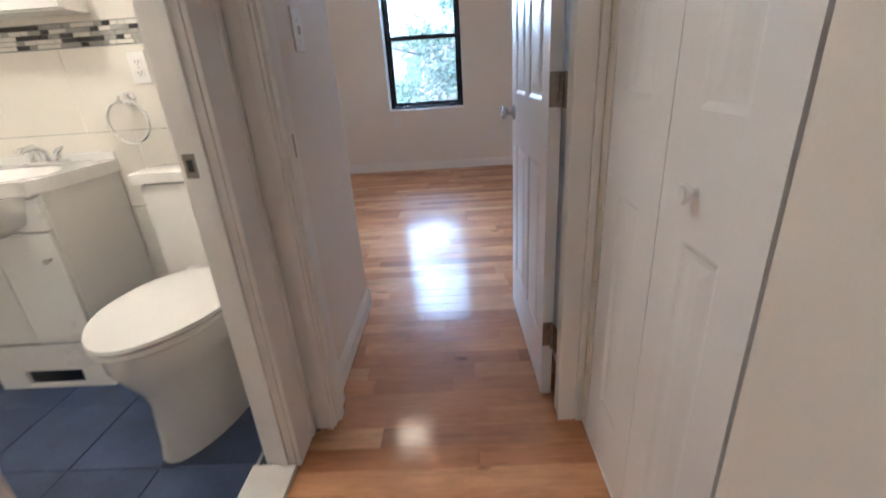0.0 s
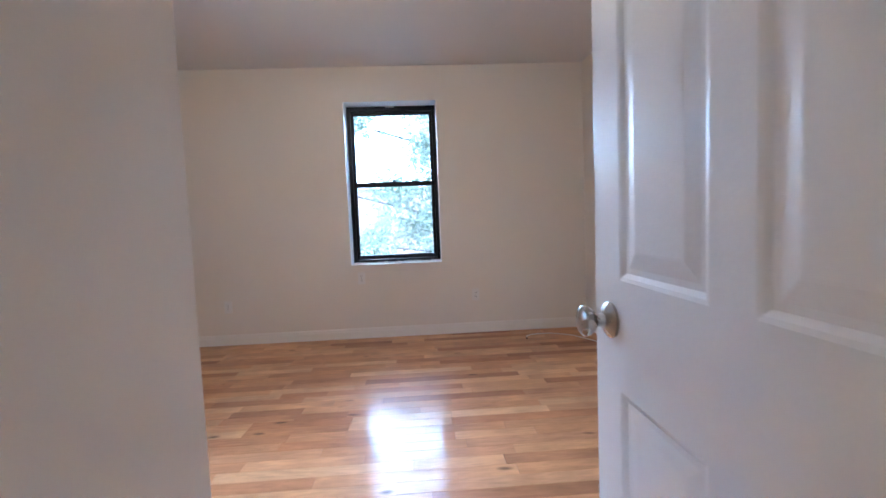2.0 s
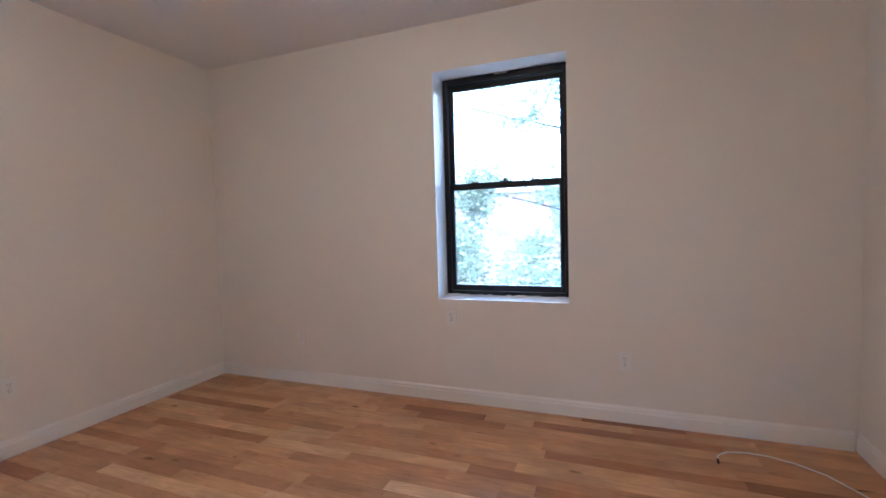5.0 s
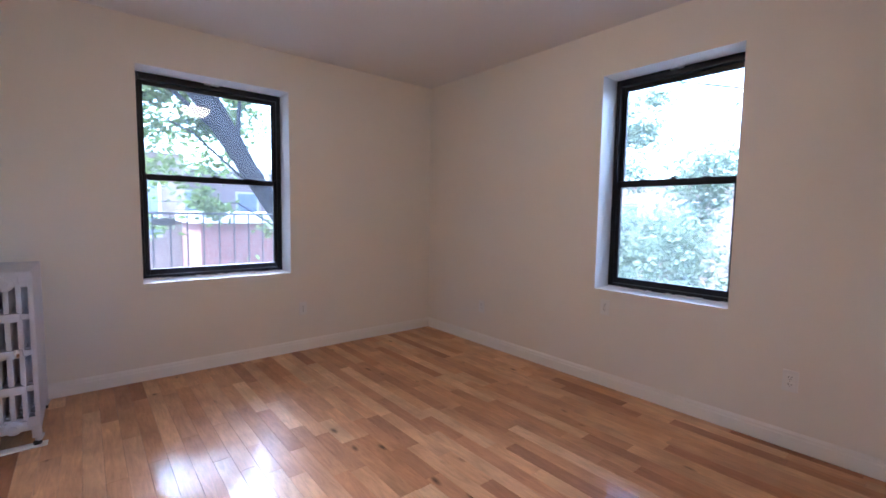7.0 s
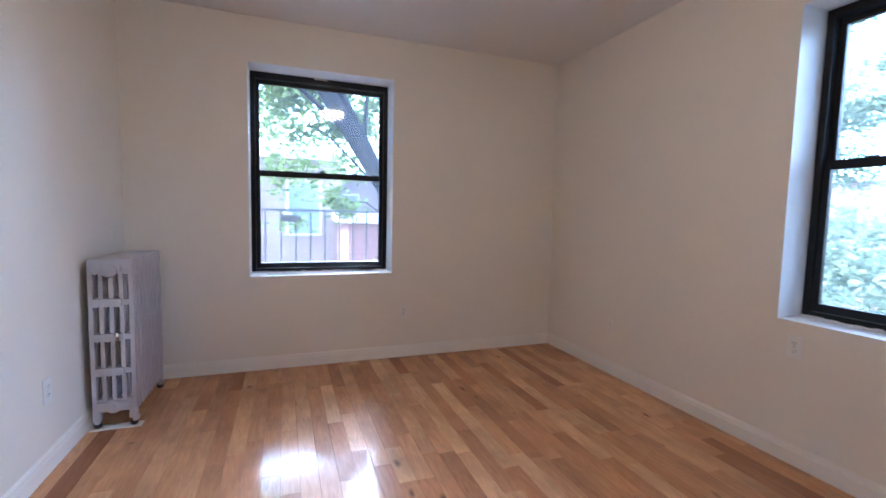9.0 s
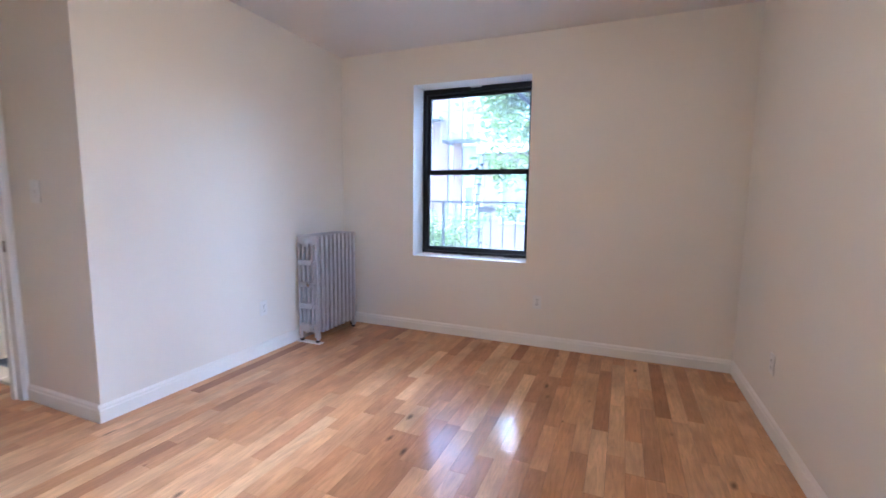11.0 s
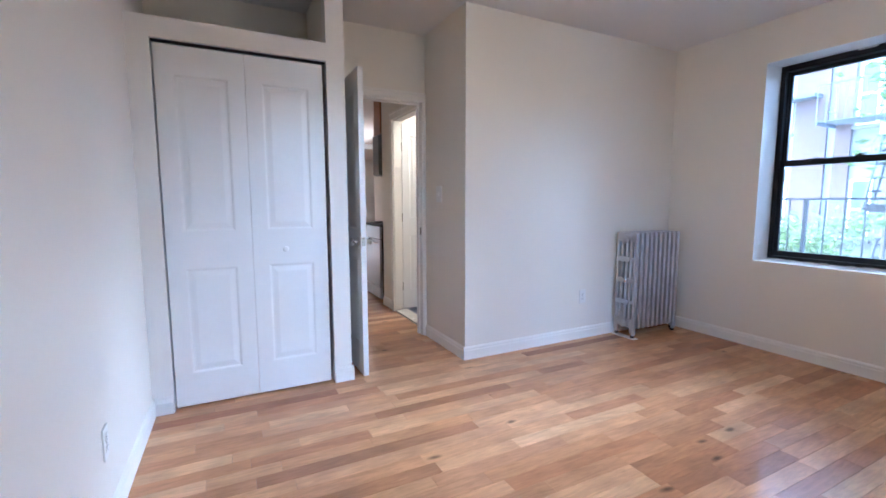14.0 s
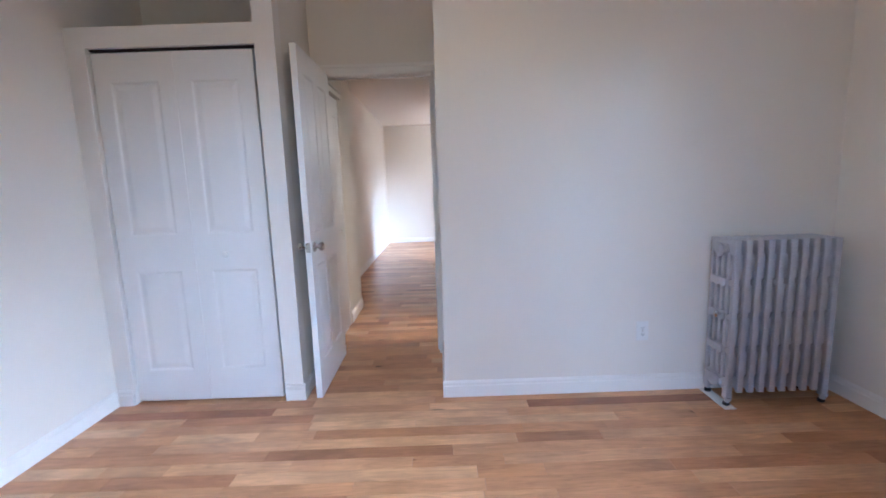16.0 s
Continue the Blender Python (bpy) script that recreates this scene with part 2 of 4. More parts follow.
MOS_L = plain("pale mosaic glass", (0.72, 0.69, 0.62), 0.12, vary=0.1, scale=30)
STEEL = plain("brushed steel", (0.55, 0.55, 0.55), 0.35, 0.85, vary=0.06, scale=40)
GREYP = plain("grey appliance", (0.13, 0.14, 0.16), 0.35, 0.3, vary=0.08)
CHERRY = plain("brown cabinet wood", (0.26, 0.11, 0.055), 0.35, vary=0.25, scale=8)
BROWN = plain("dark brown door paint", (0.06, 0.03, 0.022), 0.6, vary=0.12, scale=6, spec=0.2)
CABLE = plain("white cable", (0.75, 0.73, 0.68), 0.45)
BARK = plain("bark", (0.010, 0.011, 0.013), 0.95, vary=0.4, scale=9, bump=1.0, bump_scale=25, spec=0.08)
LEAF = foliage("green leaves", (0.046, 0.072, 0.018), (0.098, 0.13, 0.04))
LEAF2 = foliage("pale green leaves", (0.09, 0.12, 0.08), (0.16, 0.20, 0.14))
BRICKR = brickwork("red brick", (0.15, 0.055, 0.045), (0.13, 0.047, 0.038), (0.15, 0.12, 0.105))
BRICKP = brickwork("pink brick", (0.13, 0.075, 0.062), (0.105, 0.06, 0.05), (0.15, 0.12, 0.11))
BRICKW = brickwork("pale brick", (0.125, 0.088, 0.076), (0.10, 0.07, 0.062), (0.14, 0.115, 0.105))
STUCCO = plain("white stucco", (0.25, 0.245, 0.24), 0.9, vary=0.06, scale=0.6)
ROOFW = plain("pale roof coating", (0.34, 0.34, 0.36), 0.8, vary=0.1, scale=0.8)
WINDARK = plain("far window glass", (0.08, 0.1, 0.13), 0.1, vary=0.3, scale=0.6)
GROUND = plain("yard ground", (0.14, 0.14, 0.12), 0.95, vary=0.3, scale=0.3)
RAILP = plain("grey railing paint", (0.03, 0.032, 0.036), 0.7, 0.0, vary=0.2, scale=12, spec=0.15)
# lighter grey than RAILP, for the faint far fire escape
RAILF = plain("pale grey iron", (0.10, 0.105, 0.11), 0.75, 0.0, vary=0.2, scale=6)
GLASS = pane_glass("window glass")
OAK = oak("varnished oak", [(0.640, 0.335, 0.158), (0.556, 0.268, 0.116), (0.750, 0.442, 0.232), (0.610, 0.316, 0.146), (0.475, 0.210, 0.090),
                            (0.650, 0.348, 0.165), (0.560, 0.276, 0.125), (0.710, 0.396, 0.198), (0.340, 0.137, 0.060), (0.600, 0.306, 0.142),
                            (0.680, 0.368, 0.180), (0.510, 0.232, 0.102), (0.790, 0.478, 0.255), (0.655, 0.352, 0.168), (0.400, 0.160, 0.070)])
DOME = glowing("lit glass dome", WARM, DOME_GLOW)
SHADE = glowing("lit glass shade", (1.0, 0.86, 0.66, 1), CHANDELIER_GLOW)
BATHL = glowing("lit bath globe", (1.0, 0.8, 0.56, 1), BATH_GLOW)


# ---- mesh helpers ----
def obj(name, bm, mats, parent=None, smooth=False):
    me = bpy.data.meshes.new(name)
    bm.to_mesh(me)
    bm.free()
    for m in (mats if isinstance(mats, (list, tuple)) else [mats]):
        me.materials.append(m)
    if smooth:
        me.shade_smooth()
        me.set_sharp_from_angle(angle=radians(38))
    ob = new(name, me)
    if parent:
        ob.parent = parent
    return ob


def part(name, bm, mat, parent, label="", smooth=False):
    return tagged(obj(name, bm, mat, parent, smooth), label)


def thing(name, m, label, category, group=""):
    e = new(name)
    e.empty_display_size = 0.1
    e.matrix_world = m
    return tagged(e, label, category, group)


def struct(name, bm, mat, label="", category="", smooth=False):
    return tagged(obj(name, bm, mat, None, smooth), label, category, kind="structure")


def box(bm, x0, x1, y0, y1, z0, z1, bevel=0.0, mat=0):
    r = bmesh.ops.create_cube(bm, size=1, matrix=Matrix.LocRotScale(((x0 + x1) / 2, (y0 + y1) / 2, (z0 + z1) / 2), None,
                                                                    (x1 - x0, y1 - y0, z1 - z0)))
    faces = {f for v in r["verts"] for f in v.link_faces}
    for f in faces:
        f.material_index = mat
    if bevel:
        edges = list({e for f in faces for e in f.edges})
        bmesh.ops.bevel(bm, geom=edges, offset=bevel, segments=2, affect="EDGES", profile=0.7)
    return bm


def B(*a, bevel=0.0):
    return box(bmesh.new(), *a, bevel=bevel)


def rod(bm, p, q, r, r2=None, seg=12):
    p, q = Vector(p), Vector(q)
    d = q - p
    m = Matrix.Translation((p + q) / 2) @ d.to_track_quat("Z", "Y").to_matrix().to_4x4()
    bmesh.ops.create_cone(bm, cap_ends=True, segments=seg, radius1=r, radius2=r if r2 is None else r2, depth=d.length, matrix=m)
    return bm


def R(p, q, r, r2=None, seg=12):
    return rod(bmesh.new(), p, q, r, r2, seg)


def lathe(profile, seg=24, m=None, bm=None, squash=1.0):
    """profile: (radius, height) pairs, turned about z."""
    bm = bm or bmesh.new()
    rings = []
    for r, z in profile:
        ring = [bm.verts.new((r * math.cos(6.283185 * i / seg), r * squash * math.sin(6.283185 * i / seg), z)) for i in range(seg)]
        rings.append(ring)
    for a, b in zip(rings, rings[1:]):
        for i in range(seg):
            bm.faces.new((a[i], a[(i + 1) % seg], b[(i + 1) % seg], b[i]))
    bm.faces.new(list(reversed(rings[0])))
    bm.faces.new(rings[-1])
    if m:
        bm.transform(m)
    return bm


def sweep(points, r, seg=8, bm=None):
    """A round tube along points."""
    bm = bm or bmesh.new()
    pts = [Vector(p) for p in points]
    rings = []
    for i, p in enumerate(pts):
        d = (pts[min(i + 1, len(pts) - 1)] - pts[max(i - 1, 0)]).normalized()
        q = d.to_track_quat("Z", "Y").to_matrix()
        rr = r[i] if isinstance(r, (list, tuple)) else r
        rings.append([bm.verts.new(p + q @ Vector((rr * math.cos(6.283185 * k / seg), rr * math.sin(6.283185 * k / seg), 0))) for k in range(seg)])
    for a, b in zip(rings, rings[1:]):
        for k in range(seg):
            bm.faces.new((a[k], a[(k + 1) % seg], b[(k + 1) % seg], b[k]))
    bm.faces.new(list(reversed(rings[0])))
    bm.faces.new(rings[-1])
    return bm


def pierced(axis, v0, v1, u0, u1, z0, z1, holes=()):
    """A wall that runs along 'x' or 'y', from v0 to v1 thick, with openings (u0, u1, z0, z1); the faces in openings take slot 1."""
    us = sorted({u0, u1, *[h[0] for h in holes], *[h[1] for h in holes]})
    zs = sorted({z0, z1, *[h[2] for h in holes], *[h[3] for h in holes]})
    us, zs = [u for u in us if u0 <= u <= u1], [z for z in zs if z0 <= z <= z1]
    bm = bmesh.new()
    verts = {}

    def V(i, k, s):
        if (i, k, s) not in verts:
            u, z, v = us[i], zs[k], (v0, v1)[s]
            verts[i, k, s] = bm.verts.new((u, v, z) if axis == "x" else (v, u, z))
        return verts[i, k, s]

    def solid(i, k):
        if not (0 <= i < len(us) - 1 and 0 <= k < len(zs) - 1):
            return False
        cu, cz = (us[i] + us[i + 1]) / 2, (zs[k] + zs[k + 1]) / 2
        return not any(h[0] < cu < h[1] and h[2] < cz < h[3] for h in holes)

    for i in range(len(us) - 1):
        for k in range(len(zs) - 1):
            if not solid(i, k):
                continue
            for s in (0, 1):
                bm.faces.new([V(i, k, s), V(i + 1, k, s), V(i + 1, k + 1, s), V(i, k + 1, s)])
            for (a, b, c, d) in ((i, k, i + 1, k), (i + 1, k, i + 1, k + 1), (i + 1, k + 1, i, k + 1), (i, k + 1, i, k)):
                ni, nk = (i, k - 1) if b == d == k else (i + 1, k) if a == c == i + 1 else (i, k + 1) if b == d == k + 1 else (i - 1, k)
                if not solid(ni, nk):
                    f = bm.faces.new([V(a, b, 0), V(c, d, 0), V(c, d, 1), V(a, b, 1)])
                    inside = 0 <= ni < len(us) - 1 and 0 <= nk < len(zs) - 1
                    f.material_index = 1 if inside else 0
    bmesh.ops.recalc_face_normals(bm, faces=bm.faces)
    return bm


def skirting(name, p, q, side, h=0.10, t=0.014):
    """A moulded skirting board from p to q (x, y); side: the unit way that it stands out from its wall."""
    prof = [(0, 0), (t, 0), (t, h * 0.68), (t * 0.75, h * 0.74), (t * 0.72, h * 0.86), (t * 0.35, h * 0.95), (0.001, h)]
    bm = bmesh.new()
    ends = []
    for (x, y) in (p, q):
        ends.append([bm.verts.new((x + side[0] * a, y + side[1] * a, b + 0.0015)) for a, b in prof])
    n = len(prof)
    for i in range(n):
        bm.faces.new((ends[0][i], ends[0][(i + 1) % n], ends[1][(i + 1) % n], ends[1][i]))
    bm.faces.new(ends[0])
    bm.faces.new(ends[1])
    bmesh.ops.recalc_face_normals(bm, faces=bm.faces)
    return struct(name, bm, TRIM, "white painted moulded skirting board along the wall", "baseboard")


def panelled(w, h, t, panels, groove=0.006):
    """A door leaf in x (0..w) and z (0..h), t thick about y = 0, with moulded raised panels (u0, u1, z0, z1) on both faces."""
    us = sorted({0, w, *[p[0] for p in panels], *[p[1] for p in panels]})
    zs = sorted({0, h, *[p[2] for p in panels], *[p[3] for p in panels]})
    bm = bmesh.new()
    for s in (-1, 1):
        y = s * t / 2
        for i in range(len(us) - 1):
            for k in range(len(zs) - 1):
                a, b, c, d = us[i], us[i + 1], zs[k], zs[k + 1]
                if not any(p[0] < (a + b) / 2 < p[1] and p[2] < (c + d) / 2 < p[3] for p in panels):
                    bm.faces.new([bm.verts.new(v) for v in ((a, y, c), (b, y, c), (b, y, d), (a, y, d))])
        for a, b, c, d in panels:
            rings = []
            for inset, dep in ((0, 0), (0.006, 0.3), (0.013, 1.0), (0.022, 1.0), (0.046, 0.25), (0.05, 0.2)):
                yy = y - s * groove * dep
                rings.append([bm.verts.new(v) for v in ((a + inset, yy, c + inset), (b - inset, yy, c + inset), (b - inset, yy, d - inset), (a + inset, yy, d - inset))])
            for r0, r1 in zip(rings, rings[1:]):
                for j in range(4):
                    bm.faces.new((r0[j], r0[(j + 1) % 4], r1[(j + 1) % 4], r1[j]))
            bm.faces.new(rings[-1])
    y = t / 2
    for a, b in (((0, 0), (w, 0)), ((w, 0), (w, h)), ((w, h), (0, h)), ((0, h), (0, 0))):
        bm.faces.new([bm.verts.new(v) for v in ((a[0], -y, a[1]), (b[0], -y, b[1]), (b[0], y, b[1]), (a[0], y, a[1]))])
    bmesh.ops.remove_doubles(bm, verts=bm.verts, dist=0.0003)
    bmesh.ops.recalc_face_normals(bm, faces=bm.faces)
    return bm


# ---- plan, in metres ----
XW, XE, YN, H = -2.255, 2.02, 3.367, 2.57
WIN_A = (-0.247, 0.622, 0.712, 2.248)
WIN_B = (0.768, 1.834, 0.712, 2.253)
CLO_X0, CLO_X1, CLO_H = 0.968, 1.877, 2.048
XC = 0.857
HX = -0.055

# ---- bedroom shell ----


def xe(y):
    """The east wall stands a little askew."""
    return 1.981 + 0.0176 * (y + 0.03)


LAB = "cream painted plaster wall"
struct("wall_north", pierced("x", YN, YN + 0.30, XW - 0.26, XE + 0.2, -0.2, H + 0.2, [WIN_A]), [WALL, REVEAL], LAB + " with one window", "wall")
struct("wall_west", pierced("y", XW - 0.33, XW, -0.14, YN, -0.2, H + 0.2, [WIN_B]), [WALL, REVEAL], LAB + " with one window", "wall")
we = pierced("y", 0, 0.25, -0.7, YN, -0.2, H + 0.2)
for v in we.verts:
    v.co.x += xe(v.co.y)
struct("wall_east", we, WALL, LAB + " without openings", "wall")
struct("wall_south", pierced("x", -0.14, 0.0, XW, 0.0, -0.2, H + 0.2), WALL, LAB + " behind the radiator", "wall")
struct("wall_alcove", pierced("y", -0.14, 0.0, -0.70, -0.14, -0.2, H + 0.2), WALL, LAB + " beside the bedroom door", "wall")
struct("wall_door", pierced("x", -0.82, -0.70, -0.18, XE + 0.2, -0.2, H + 0.2, [(0.012, 0.8565, -0.2, 2.05)]), [WALL, WALL], LAB + " with the bedroom doorway", "wall")
struct("wall_closet", pierced("x", -0.13, -0.03, XC, XE, 0.0, H, [(CLO_X0, CLO_X1, 0.0, CLO_H), (CLO_X0, XE - 0.001, 2.155, H - 0.001)]),
       [TRIM, TRIM], "white painted closet front with open storage above", "wall")
struct("wall_closet_side", B(XC, XC + 0.1, -0.70, -0.13, 0, H), WALL, LAB + " at the closet's side", "wall")
struct("closet_shelf", B(XC + 0.1, XE, -0.70, -0.13, 2.10, 2.152), WALL, "painted floor of the open storage above the closet", "shelf")
struct("ceiling", B(XW - 0.26, XE + 0.2, -0.82, YN + 0.25, H, H + 0.2), CEIL, "off-white painted flat ceiling", "ceiling")

# ---- hall, bathroom, living room shells ----
struct("wall_bath_east", pierced("y", -0.14, HX, -2.0, -0.82, -0.2, H, [(-1.64, -0.97, -0.2, 2.06)]), [WALL, WALL], LAB + " with the bathroom doorway", "wall")
struct("wall_bath_west", B(-1.78, -1.66, -2.0, -0.14, -0.2, H), WTILE, "pale tiled bathroom wall", "wall")
struct("wall_bath_south", B(-3.4, -0.18, -2.0, -1.88, -0.2, H), WALL, LAB, "wall")
struct("wall_hall_east", pierced("y", 0.86, 0.98, -2.06, -0.82, -0.2, H, [(-1.482, -0.882, 0.0, 2.03)]), [WALL, TRIM], LAB + " with a closet opening", "wall")
# unseen back wall, its dark colour stands for the closed closet's shade
struct("wall_hall_closet", B(1.5, 1.6, -2.06, -0.82, -0.2, H), DARK, "back of the hall closet, coloured dark for shade", "wall")
struct("wall_living_north", B(0.98, 1.5, -2.06, -1.94, -0.2, H), WALL, LAB, "wall")
struct("wall_living_east", B(1.17, 1.3, -7.5, -2.06, -0.2, H), WALL, LAB + " of the living room", "wall")
struct("wall_living_south", B(-0.15, 1.17, -7.45, -7.3, -0.2, H), WALL, LAB + " with an intercom", "wall")
struct("wall_entry_east", B(-0.15, -0.03, -9.8, -7.45, -0.2, H), WALL, LAB + " of the entry", "wall")
struct("wall_entry_south", B(-3.5, -0.03, -9.95, -9.8, -0.2, H), WALL, LAB + " with the flat's front door", "wall")
struct("wall_kitchen", B(-0.80, -0.70, -4.3, -2.0, -0.2, H), WALL, LAB + " behind the stove", "wall")
struct("wall_living_west", pierced("y", -3.52, -3.4, -9.95, -1.88, -0.2, H, [(-4.1, -3.0, 0.9, 2.1)]), [WALL, REVEAL], LAB + " with a daylight window", "wall")
struct("ceiling_living", B(-3.52, 1.6, -9.95, -0.82, H, H + 0.2), CEIL, "off-white painted ceiling of hall and living room", "ceiling")
struct("soffit_entry", B(-3.4, -0.15, -9.8, -7.42, 2.44, H), CEIL, "dropped painted ceiling of the entry", "ceiling")

# ---- trim ----
T = 0.014
skirting("baseboard_north", (XW, YN), (XE, YN), (0, -1))
skirting("baseboard_west", (XW, T), (XW, YN - T), (1, 0))
skirting("baseboard_east", (xe(-0.03), -0.03 + T), (xe(YN), YN - T), (-1, 0))
skirting("baseboard_south", (XW, 0), (T, 0), (0, 1))
skirting("baseboard_alcove", (0, -0.69), (0, 0), (1, 0))
skirting("baseboard_closet_side", (XC, -0.69), (XC, -0.03), (-1, 0))
skirting("baseboard_closet_stile", (XC - T, -0.03), (CLO_X0 - 0.004, -0.03), (0, 1))
skirting("baseboard_closet_post", (CLO_X1 + 0.004, -0.03), (xe(0) - T, -0.03), (0, 1))
skirting("baseboard_hall_west", (HX, -2.0), (HX, -1.702), (1, 0))
skirting("baseboard_hall_east", (0.86, -2.06), (0.86, -1.50), (-1, 0))
skirting("baseboard_living_east", (1.17, -7.3), (1.17, -2.06), (-1, 0))
skirting("baseboard_living_south", (-0.15, -7.3), (1.17 - T, -7.3), (0, 1))
skirting("baseboard_entry", (-1.2, -9.8), (-0.15, -9.8), (0, 1))
skirting("baseboard_entry_east", (-0.15, -9.8 + T), (-0.15, -7.3), (-1, 0))


def casing(name, horizontal, a0, a1, b0, b1, v, out, axis):
    """A flat moulded architrave on the plane v of a wall along axis; out: its thickness with sign."""
    bm = bmesh.new()
    w0, w1 = sorted((v, v + out))
    u0, u1 = sorted((v, v + out * 1.35))
    if horizontal:
        parts = [(a0, a1, b0, b1 - 0.022, w0, w1), (a0, a1, b1 - 0.021, b1, u0, u1)]
    else:
        parts = [(a0, a1 - 0.022, b0, b1, w0, w1), (a1 - 0.021, a1, b0, b1, u0, u1)] if a1 - a0 > 0.05 else [(a0, a1, b0, b1, w0, w1)]
    for p0, p1, q0, q1, v0, v1 in parts:
        if axis == "y":
            box(bm, v0, v1, p0, p1, q0, q1, 0.004)
        else:
            box(bm, p0, p1, v0, v1, q0, q1, 0.004)
    return struct(name, bm, TRIM, "white painted door casing", "trim")


# bedroom doorway: linings, stop and casings
dj = bmesh.new()
box(dj, 0.012, 0.032, -0.825, -0.695, 0, 2.03, 0.002)
box(dj, 0.784, 0.856, -0.822, -0.768, 0, 2.03, 0.002)
box(dj, 0.012, 0.856, -0.825, -0.695, 2.03, 2.05, 0.002)
box(dj, 0.032, 0.044, -0.80, -0.76, 0, 2.03, 0.002)
box(dj, 0.044, 0.784, -0.80, -0.76, 2.018, 2.03, 0.002)
jamb = struct("door_frame", dj, TRIM, "white painted bedroom door frame", "door frame")
part("strike_plate", B(0.0325, 0.034, -0.752, -0.722, 0.90, 0.965, bevel=0.0005), STEELPIN, jamb, "worn steel strike plate")
casing("trim_alcove_left", 0, 0.0005, 0.024, 0.0, 2.04, -0.70, 0.013, "x")
casing("trim_alcove_head", 1, 0.0005, XC - 0.001, 2.036, 2.10, -0.70, 0.015, "x")
casing("trim_hall_left", 0, HX + 0.002, 0.026, 0.0, 2.04, -0.82, -0.016, "x")
casing("trim_hall_right", 0, 0.781, 0.859, 0.0, 2.04, -0.82, -0.016, "x")
casing("trim_hall_head", 1, HX + 0.002, 0.858, 2.042, 2.105, -0.82, -0.018, "x")
# bathroom doorway
bj = bmesh.new()
box(bj, -0.142, HX + 0.005, -0.992, -0.97, 0.02, 2.03, 0.002)
box(bj, -0.142, HX + 0.005, -1.64, -1.618, 0.02, 2.03, 0.002)
box(bj, -0.142, HX + 0.005, -1.64, -0.97, 2.03, 2.055, 0.002)
box(bj, -0.092, -0.07, -1.004, -0.992, 0.02, 2.03, 0.002)
bath_jamb = struct("bath_door_frame", bj, TRIM, "cream painted bathroom door frame", "door frame")
part("strike_plate", B(-0.13, -0.102, -0.9945, -0.9925, 0.91, 0.965, bevel=0.0005), STEELPIN, bath_jamb, "worn steel strike plate")
part("latch_hole", B(-0.122, -0.108, -0.9956, -0.9948, 0.925, 0.952), SLOT, bath_jamb, "dark latch hole")
casing("trim_bath_north", 0, -0.985, -0.849, 0.0, 2.04, HX, 0.017, "y")
casing("trim_bath_south", 0, -1.70, -1.626, 0.0, 2.04, HX, 0.017, "y")
casing("trim_bath_head", 1, -1.70, -0.905, 2.042, 2.12, HX, 0.019, "y")
struct("bath_threshold", B(-0.185, HX + 0.006, -1.618, -0.992, -0.02, 0.018, bevel=0.004), MARBLE, "white marble bathroom door saddle", "threshold")
# hall closet
casing("trim_hall_closet_head", 1, -1.56, -0.84, 2.032, 2.10, 0.86, -0.016, "y")
# bedroom closet: stop trim and track
struct("trim_closet_track", B(CLO_X0 + 0.002, CLO_X1 - 0.002, -0.085, -0.055, CLO_H - 0.008, CLO_H - 0.001), IRON, "dark metal closet door track", "trim")


